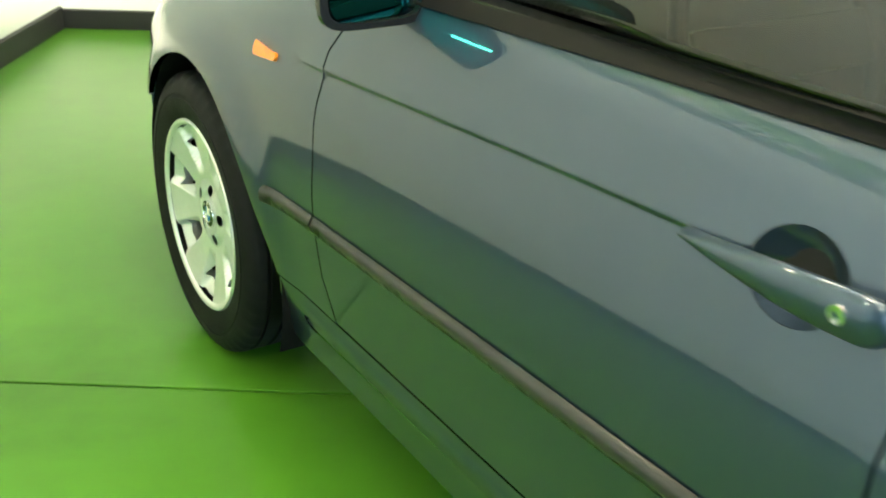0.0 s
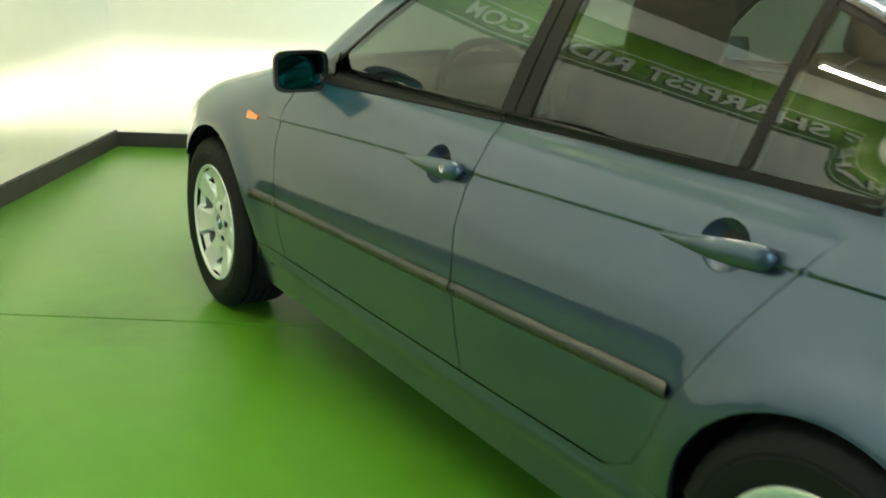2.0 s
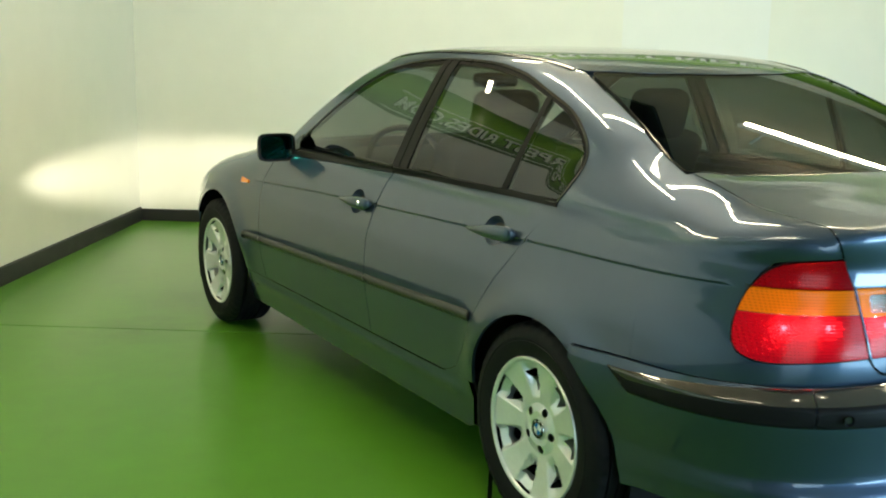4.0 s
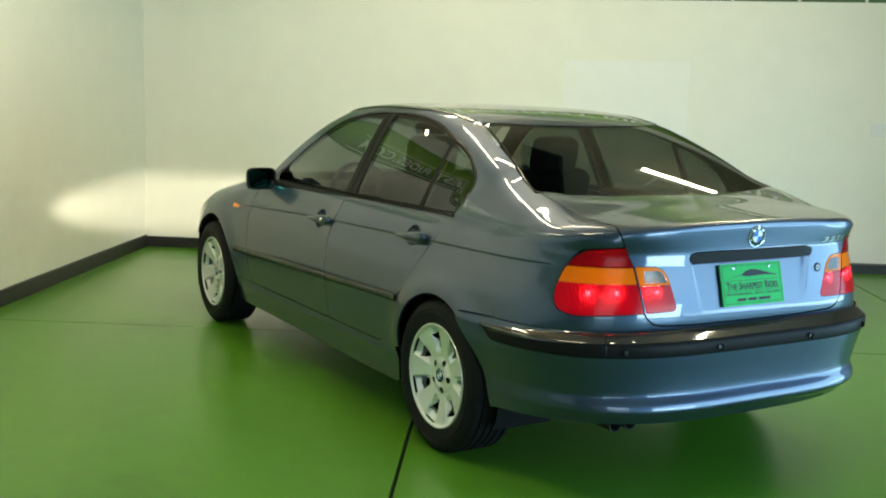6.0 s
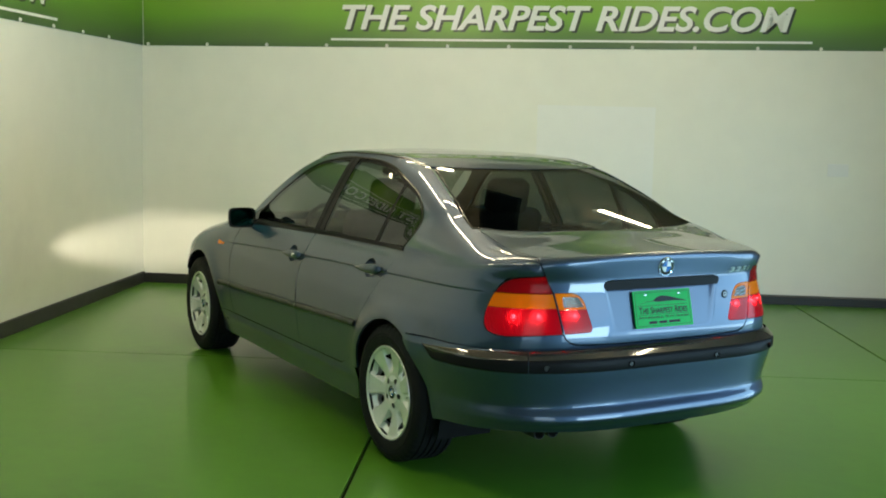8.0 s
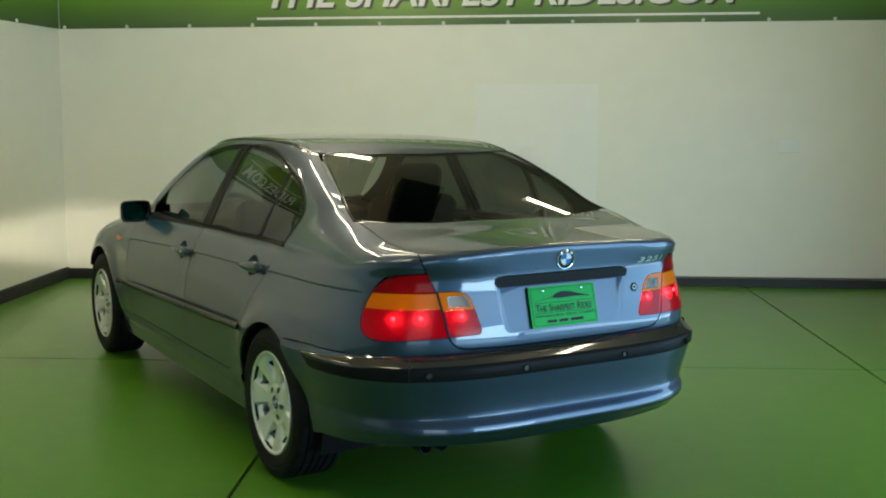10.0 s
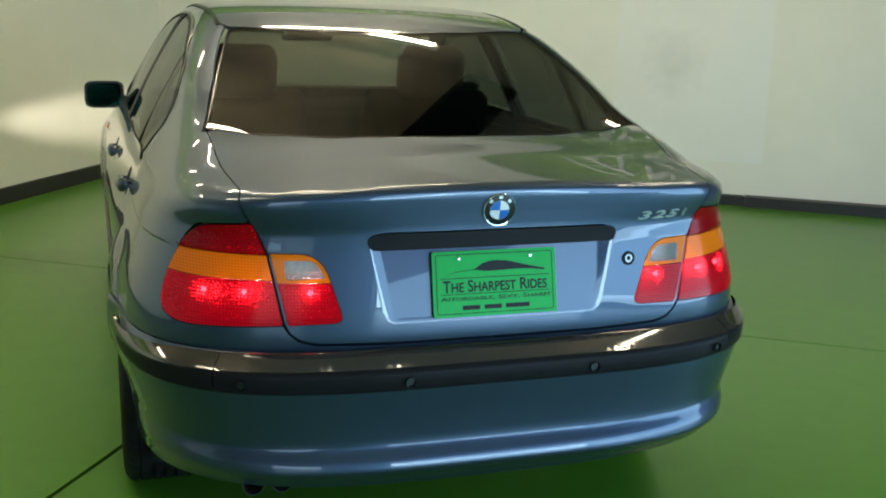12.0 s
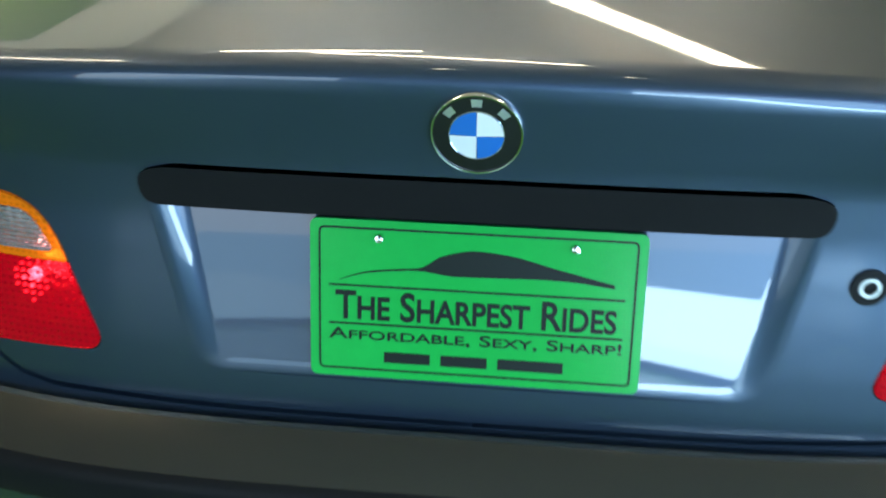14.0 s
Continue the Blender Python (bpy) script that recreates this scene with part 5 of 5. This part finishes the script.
def make_wheel():
    w = new("wheel")
    w.empty_display_size = 0.1
    w.parent = car
    w["label"] = "road wheel with a silver seven-spoke alloy rim"
    # tyre with grooves and rounded shoulders
    R, W = TYRER, 0.1025
    prof = [(-0.088, 0.207), (-0.100, 0.212), (-0.1065, 0.235), (-0.108, 0.255), (-0.106, 0.256), (-0.1055, 0.262), (-0.1075, 0.264), (-0.105, 0.280), (-0.097, 0.296), (-0.090, 0.3025), (-0.084, R - 0.003)]
    for g in (-0.066, -0.030, 0.0, 0.030, 0.066):
        prof += [(g - 0.0045, R - 0.001), (g - 0.004, R - 0.008), (g + 0.004, R - 0.008), (g + 0.0045, R - 0.001)]
    prof += [(-x, r) for x, r in prof[:11][::-1]]
    bm = lathe(prof, 144)
    for v in bm.verts:        # cross grooves on the shoulders
        r = math.hypot(v.co.y, v.co.z)
        if 0.290 < r and abs(v.co.x) > 0.074 and round(math.atan2(v.co.z, v.co.y) / (2 * math.pi / 144)) % 3 == 0:
            v.co.y *= 1 - 0.005 / r
            v.co.z *= 1 - 0.005 / r
    tyre = part("tyre", bm, RUBBER, w, "black tyre with a grooved tread", True, 45)
    # rim barrel and lip
    lip = [(-0.096, 0.196), (-0.1005, 0.199), (-0.103, 0.2035), (-0.103, 0.208), (-0.100, 0.2105), (-0.090, 0.2095)]
    rim = part("rim", lathe(lip, 72), ALLOY, w, "silver alloy rim with seven spokes", True, 50)
    part("barrel", lathe([(-0.088, 0.1965), (-0.060, 0.192), (0.05, 0.186), (0.095, 0.205)], 48), UNDER, rim, "dark inside of the rim", True)
    outer = [(0.1975 * math.cos(t), 0.1975 * math.sin(t)) for t in np.linspace(0, 2 * math.pi, 84, endpoint=False)]
    holes = []
    for k in range(7):
        c = math.pi / 2 + math.pi / 7 + 2 * math.pi * k / 7
        tri = [(0.106, 0.0), (0.168, 0.205), (0.174, 0.0), (0.168, -0.205)]
        holes.append(rounded([(r * math.cos(c + a), r * math.sin(c + a)) for r, a in tri], [0.004, 0.007, 0.0, 0.007], 4))
    for k in range(5):
        c = math.pi / 2 + 0.2 + 2 * math.pi * k / 5
        holes.append(np.array([(0.059 * math.cos(c) + 0.0125 * math.cos(t), 0.059 * math.sin(c) + 0.0125 * math.sin(t)) for t in np.linspace(0, 2 * math.pi, 14, endpoint=False)]))
    panel("spokes", outer, None, ALLOY, rim, surf=wheel_surf, holes=holes, gap=0.006, rim=0.034, edge=0.008, label="seven broad spokes with small openings")
    for k in range(5):
        c = math.pi / 2 + 0.2 + 2 * math.pi * k / 5
        b = lathe([(-0.067, 0.0), (-0.067, 0.006), (-0.065, 0.0085), (-0.045, 0.0085)], 6)
        bmesh.ops.translate(b, verts=b.verts, vec=(0, 0.059 * math.cos(c), 0.059 * math.sin(c)))
        part("wheel_bolt", b, TRIM, rim, "dark wheel bolt")
    cap = roundel(pose(-0.0755, 0, 0, 0, 0, -90), 0.030, rim)
    cap.name = "hub_cap"
    # backing disc added so no light shows through the spoke openings
    part("brake_shield", lathe([(0.012, 0.0), (0.012, 0.183), (0.020, 0.183), (0.020, 0.0)], 32), UNDER, w, "dark backing disc added to block light through the wheel", True)
    part("brake_disc", lathe([(-0.030, 0.0), (-0.030, 0.145), (-0.008, 0.145), (-0.008, 0.0)], 48), mat("brake_iron", (0.07, 0.067, 0.064), 0.55, 0.3, noise_scale=20, amount=0.3), w, "dark brake disc", True)
    return w


def place_wheel(w, y, s, turn):
    w.matrix_basis = pose(0.730 * s, y, TYRER - 0.001, turn, 0, 0 if s < 0 else 180)


first = make_wheel()
place_wheel(first, 0.0, -1, 14)
for y, s, turn in ((AXLE, -1, 3), (0.0, 1, 20), (AXLE, 1, 40)):
    place_wheel(copy_thing(first, I4), y, s, turn)

# ---- door mirrors ----


def door_mirror():
    cx, cz, w, h = -0.832, 0.938, 0.166, 0.118
    n, m = 20, 32
    verts, faces = [], []
    # the shell: rounded rectangles that shrink towards the front
    for i in range(n + 1):
        t = i / n
        sc = math.sqrt(max(0.0, 1 - (t * 0.985) ** 2.4))
        y = 1.905 + 0.105 * t
        for j in range(m):
            a = 2 * math.pi * j / m
            ca, sa = math.cos(a), math.sin(a)
            e = 0.42
            verts.append((cx + 0.02 * t + w / 2 * sc * np.sign(ca) * abs(ca) ** e, y - 0.02 * (ca * 0.5 + 0.5) * (1 - t) * 0, cz + h / 2 * (0.25 + 0.75 * sc if t < 1 else 0) * np.sign(sa) * abs(sa) ** e * (1 if sc > 0.02 else 0.1)))
    for i in range(n):
        for j in range(m):
            k = (j + 1) % m
            faces.append((i * m + j, (i + 1) * m + j, (i + 1) * m + k, i * m + k))
    faces.append(tuple(n * m + j for j in range(m)))
    shell = obj("door_mirror", verts, faces, BLACK, car, "black door mirror on a short arm")
    # frame and glass
    ring = lambda s: [(cx + w / 2 * s * np.sign(math.cos(a)) * abs(math.cos(a)) ** 0.42, cz + h / 2 * s * (1 if s > 0.95 else 0.985) * np.sign(math.sin(a)) * abs(math.sin(a)) ** 0.42) for a in np.linspace(0, 2 * math.pi, 40, endpoint=False)]
    flat("mirror_frame", ring(1.0), 1.9045, BLACK, shell, 0.012, holes=[ring(0.86)])
    g = flat("mirror_glass", ring(0.855), 0.0, MIRROR, shell, label="blue tinted mirror glass")
    # the glass leans inwards and a little up
    piv = Matrix.Translation((cx, 1.924, cz))
    g.data.transform(piv @ Matrix.Rotation(radians(12), 4, "Z") @ Matrix.Rotation(radians(-10), 4, "X") @ Matrix.Translation((-cx, 0, -cz)))
    part("mirror_arm", box(-0.77, -0.68, 1.915, 1.975, 0.892, 0.930, 0.012, 3), BLACK, shell, "black arm", True)
    return shell


mir_l = door_mirror()
for o in [mir_l] + list(mir_l.children):
    o2 = mirrored(o)
    if o is mir_l:
        mir_r = o2
    else:
        o2.parent = mir_r
# dark triangle that carries the mirror
both("mirror_sail", yz(rounded([(2.03, 0.905), (1.885, 0.914), (1.885, 0.995), (1.95, 0.958)], [0.005, 0.005, 0.02, 0.02])), section_rays, BLACK, car, off=0.005, gap=0.03, label="black mirror triangle")
# cowl
panel("cowl", [(-0.66, 2.12), (-0.42, 2.26), (0, 2.34), (0.42, 2.26), (0.66, 2.12), (0.67, 2.22), (0.40, 2.345), (0, 2.41), (-0.40, 2.345), (-0.67, 2.22)], top_rays, TRIM, car, off=-0.004, gap=0.05, label="black cowl panel")

# ---- front end ----
HEAD = glass_mat("headlamp_glass", (0.9, 0.92, 0.92))


def front_rays(x, z):
    x, z = np.asarray(x, float), np.asarray(z, float)
    return np.stack([x, 0 * x + 2.6, z], -1), np.stack([0 * x, 0 * x + 1, 0 * x], -1)


panel("front_bumper", [(-0.72, 0.24), (0.72, 0.24), (0.74, 0.56), (0.45, 0.56), (-0.45, 0.56), (-0.74, 0.56)], front_rays, PAINT, car, f=lower, gap=0.05, label="body-coloured front bumper")
both("bumper_corner", yz([(3.235, 0.50), (3.235, 0.56), (3.06, 0.56), (3.06, 0.24), (3.235, 0.24)]), section_rays, PAINT, car, f=lower, gap=0.03)
for s in (-1, 1):
    panel("headlamp", [(s * 0.30, 0.565), (s * 0.64, 0.565), (s * 0.62, 0.69), (s * 0.32, 0.68)], front_rays, HEAD, car, f=lower, gap=0.03, label="clear headlamp lens")
    panel("grille", [(s * 0.03, 0.565), (s * 0.24, 0.565), (s * 0.22, 0.69), (s * 0.04, 0.69)], front_rays, BLACK, car, f=lower, off=0.004, gap=0.03, label="dark underside panel half")
panel("nose_panel", [(-0.66, 0.56), (0.66, 0.56), (0.62, 0.72), (-0.62, 0.72)], front_rays, BLACK, car, f=lower, off=-0.09, gap=0.05)

# exhaust
for x in (-0.558, -0.492):
    b = lathe([(-0.70, 0.020), (-0.86, 0.0225), (-0.862, 0.0235), (-0.862, 0.0255), (-0.80, 0.026), (-0.60, 0.026)], 24, axis="y")
    bmesh.ops.translate(b, verts=b.verts, vec=(x, 0.075, 0.292))
    part("exhaust_pipe", b, mat("sooty_steel", (0.02, 0.019, 0.018), 0.5, 0.5, noise_scale=20, amount=0.3), car, "dark exhaust pipe", True)

# ---- inside the car ----


def seat(x, y, wide, name, tall=0.60):
    s = new(name)
    s.parent = car
    s["label"] = "dark cloth seat"
    part("cushion", box(x - wide / 2, x + wide / 2, y - 0.02, y + 0.50, 0.34, 0.52, 0.05, 3), CLOTH, s, "", True)
    bm = box(x - wide / 2, x + wide / 2, -0.06, 0.06, 0.0, tall, 0.05, 3)
    bmesh.ops.transform(bm, verts=bm.verts, matrix=Matrix.Translation((0, y, 0.48)) @ Matrix.Rotation(radians(20), 4, "X"))
    part("backrest", bm, CLOTH, s, "", True)
    k = 1 if wide < 0.6 else 0
    for i in range(k):
        cx = x + (0 if k == 1 else (-0.32 if i == 0 else 0.32))
        bm = box(cx - 0.130, cx + 0.130, -0.055, 0.055, -0.05, 0.150, 0.050, 5)
        bmesh.ops.transform(bm, verts=bm.verts, matrix=Matrix.Translation((0, y - 0.215, 1.07 if k == 1 else 0.98)) @ Matrix.Rotation(radians(14), 4, "X"))
        part("headrest", bm, CLOTH, s, "", True)
    return s


SHELF = mat("grey_shelf_felt", (0.055, 0.05, 0.044), 0.9, noise_scale=40, amount=0.15)
seat(-0.36, 1.12, 0.50, "front_seat")
seat(0.36, 1.12, 0.50, "front_seat")
seat(0.0, 0.22, 1.24, "rear_bench", 0.47)
part("dashboard", box(-0.66, 0.66, 1.72, 2.25, 0.55, 0.90, 0.06, 3), CLOTH, car, "dark dashboard", True)
part("parcel_shelf", box(-0.60, 0.60, -0.40, -0.02, 0.90, 0.945, 0.02), SHELF, car, "grey parcel shelf")
part("cabin_floor", box(-0.70, 0.70, -0.1, 2.2, 0.27, 0.31, 0.01), CLOTH, car)
for s in (-1, 1):
    part("door_card", box(s * 0.66 - 0.02, s * 0.66 + 0.02, 0.05, 2.05, 0.30, 0.91, 0.015), CLOTH, car, "dark inner door panel")
bm = bmesh.new()
ringp = [(0.183 + 0.014 * math.cos(t), 0.014 * math.sin(t)) for t in np.linspace(0, 2 * math.pi, 10)]
rg = []
for i in range(32):
    a = 2 * math.pi * i / 32
    rg.append([bm.verts.new((r * math.cos(a), y, r * math.sin(a))) for r, y in ringp[:-1]])
for i in range(32):
    p, q = rg[i], rg[(i + 1) % 32]
    for j in range(9):
        bm.faces.new((p[j], p[(j + 1) % 9], q[(j + 1) % 9], q[j]))
box(-0.17, 0.17, -0.015, 0.03, -0.04, 0.04, 0.01, 2, bm)
bmesh.ops.transform(bm, verts=bm.verts, matrix=pose(-0.36, 1.62, 0.86, -25))
part("steering_wheel", bm, CLOTH, car, "dark steering wheel", True)
part("inner_mirror", box(-0.11, 0.11, 1.50, 1.53, 1.20, 1.26, 0.015), BLACK, car, "black inner mirror")

# ---- banners on the walls ----
def banner_mat():
    m = bpy.data.materials.new("printed_green_vinyl")
    m.use_nodes = True
    nt = m.node_tree
    b = nt.nodes["Principled BSDF"]
    b.inputs["Roughness"].default_value = 0.35
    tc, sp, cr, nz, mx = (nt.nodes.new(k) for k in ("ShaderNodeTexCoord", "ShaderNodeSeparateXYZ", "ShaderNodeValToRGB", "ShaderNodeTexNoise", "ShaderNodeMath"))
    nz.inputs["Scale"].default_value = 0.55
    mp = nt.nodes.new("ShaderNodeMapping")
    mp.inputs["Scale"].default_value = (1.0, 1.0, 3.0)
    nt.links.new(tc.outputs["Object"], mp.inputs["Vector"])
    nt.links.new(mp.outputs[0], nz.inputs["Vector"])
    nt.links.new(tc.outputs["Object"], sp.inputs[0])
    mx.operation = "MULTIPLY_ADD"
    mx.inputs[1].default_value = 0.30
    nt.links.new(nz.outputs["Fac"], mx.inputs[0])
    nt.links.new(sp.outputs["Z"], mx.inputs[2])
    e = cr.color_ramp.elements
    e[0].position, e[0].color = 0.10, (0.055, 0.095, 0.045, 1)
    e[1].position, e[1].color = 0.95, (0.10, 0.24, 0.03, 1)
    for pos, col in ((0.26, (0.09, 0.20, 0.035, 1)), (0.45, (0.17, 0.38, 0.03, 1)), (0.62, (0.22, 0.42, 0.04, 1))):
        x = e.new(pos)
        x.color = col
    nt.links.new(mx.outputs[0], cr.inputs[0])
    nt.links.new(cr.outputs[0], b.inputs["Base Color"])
    return m


VINYL = banner_mat()
LETTER = mat("white_print", (0.80, 0.82, 0.78), 0.4)
SHADOW = mat("black_print", (0.02, 0.03, 0.018), 0.4)
CLIP = mat("white_clip", (0.75, 0.75, 0.70), 0.4)


def letters_apart(ob, name, label=""):
    """Makes each letter of a line of writing a mesh of its own."""
    bm = bmesh.new()
    bm.from_mesh(ob.data)
    left = set(bm.faces)
    material, parent = ob.data.materials[0], ob.parent
    while left:
        todo, seen = [left.pop()], []
        while todo:
            f = todo.pop()
            seen.append(f)
            for e in f.edges:
                for g in e.link_faces:
                    if g in left:
                        left.discard(g)
                        todo.append(g)
        ids = {}
        faces = [tuple(ids.setdefault(v, len(ids)) for v in f.verts) for f in seen]
        obj(name, [v.co for v in ids], faces, material, parent, label, smooth=False)
    bm.free()
    old = ob.data
    bpy.data.objects.remove(ob)
    bpy.data.meshes.remove(old)


def banner(name, m, length, t0, t1):
    """A long vinyl banner; the words run from t0 to t1 along it; its face looks to -y."""
    t = thing(name, m, "long green vinyl banner with white slanted letters", "banner", "wall banners")
    bm = box(0.012, length, -0.008, -0.002, 0.0, 0.78)
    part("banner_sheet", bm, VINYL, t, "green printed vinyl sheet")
    part("banner_edge", box(0.0, 0.010, -0.012, -0.001, 0.0, 0.78), CLIP, t, "white edge strip")
    for z in (0.058, 0.435):
        part("banner_rule", box(t0 - 0.10, t1 + 0.17, -0.0105, -0.0085, z, z + 0.020), LETTER, t, "white printed line")
    for mt, dx, dz, yy in ((SHADOW, 0.022, -0.018, -0.0085), (LETTER, 0.0, 0.0, -0.0105)):
        line = text_mesh("banner_line", "THE SHARPEST RIDES.COM", t1 - t0, 0.225, mt, t, pose(t0 + dx, yy, 0.155 + dz), shear=0.26, bold=0.023, depth=0.0012)
        letters_apart(line, "letter" if mt is LETTER else "letter_shadow", "slanted white letter" if mt is LETTER else "dark printed shadow of a letter")
    for k in range(int(length / 0.553)):
        b = lathe([(-0.004, 0.0), (-0.012, 0.010), (-0.003, 0.016), (0.002, 0.016)], 12, axis="y")
        bmesh.ops.translate(b, verts=b.verts, vec=(0.055 + 0.553 * k, -0.008, 0.014))
        part("banner_fixing", b, CLIP, t, "round white fixing", True)
    return t


banner("banner", ROOM @ pose(0.004, -0.001, 2.205, 0, -0.61, 0), RW - 0.1, 1.855, 5.89)
banner("banner", ROOM @ pose(0.001, -RD + 0.02, 1.985, 0, -1.06, 90), RD - 0.03, RD - 1.92 - 0.17 - 4.04, RD - 1.92 - 0.17)

# blank cover plate on the long wall
pl = thing("wall_plate", ROOM @ pose(6.355, 0, 1.215), "small white cover plate on the wall", "cover plate")
part("cover", box(-0.092, 0.092, -0.010, 0.0, -0.057, 0.057, 0.004), mat("white_plastic", (0.80, 0.80, 0.77), 0.3), pl)
for xx in (-0.045, 0.045):
    b = lathe([(-0.012, 0.0), (-0.0115, 0.004), (-0.010, 0.004)], 10, axis="y")
    bmesh.ops.translate(b, verts=b.verts, vec=(xx, 0, 0.03))
    part("cover_screw", b, CLIP, pl)
# smoother repainted patch on the long wall
PATCH = mat("fresh_white_paint", (0.845, 0.85, 0.81), 0.40, noise_scale=0.7, amount=0.02)
add_stain(PATCH, (4.05, -0.003, 0.97), 0.24, 0.14)
pt = part("trim_patch", box(3.655, 4.715, -0.003, -0.0005, 0.30, 1.74), PATCH)
pt.matrix_world = ROOM
tagged(pt, "fresh white paint patch on the wall", "paint patch", kind="structure")

# ---- low beams of the car: wide and flat ----
for s in (-1, 1):
    la = bpy.data.lights.new("headlamp_beam", "SPOT")
    la.energy, la.spot_size, la.spot_blend, la.color, la.shadow_soft_size = 80, radians(110), 0.7, (1.0, 0.90, 0.74), 0.05
    lo = new("headlamp_beam", la)
    lo.matrix_world = look((s * 0.55, 3.50, 0.62), (s * 0.55, 5.6, 0.415)) @ Matrix.Diagonal((1, 0.115, 1, 1))
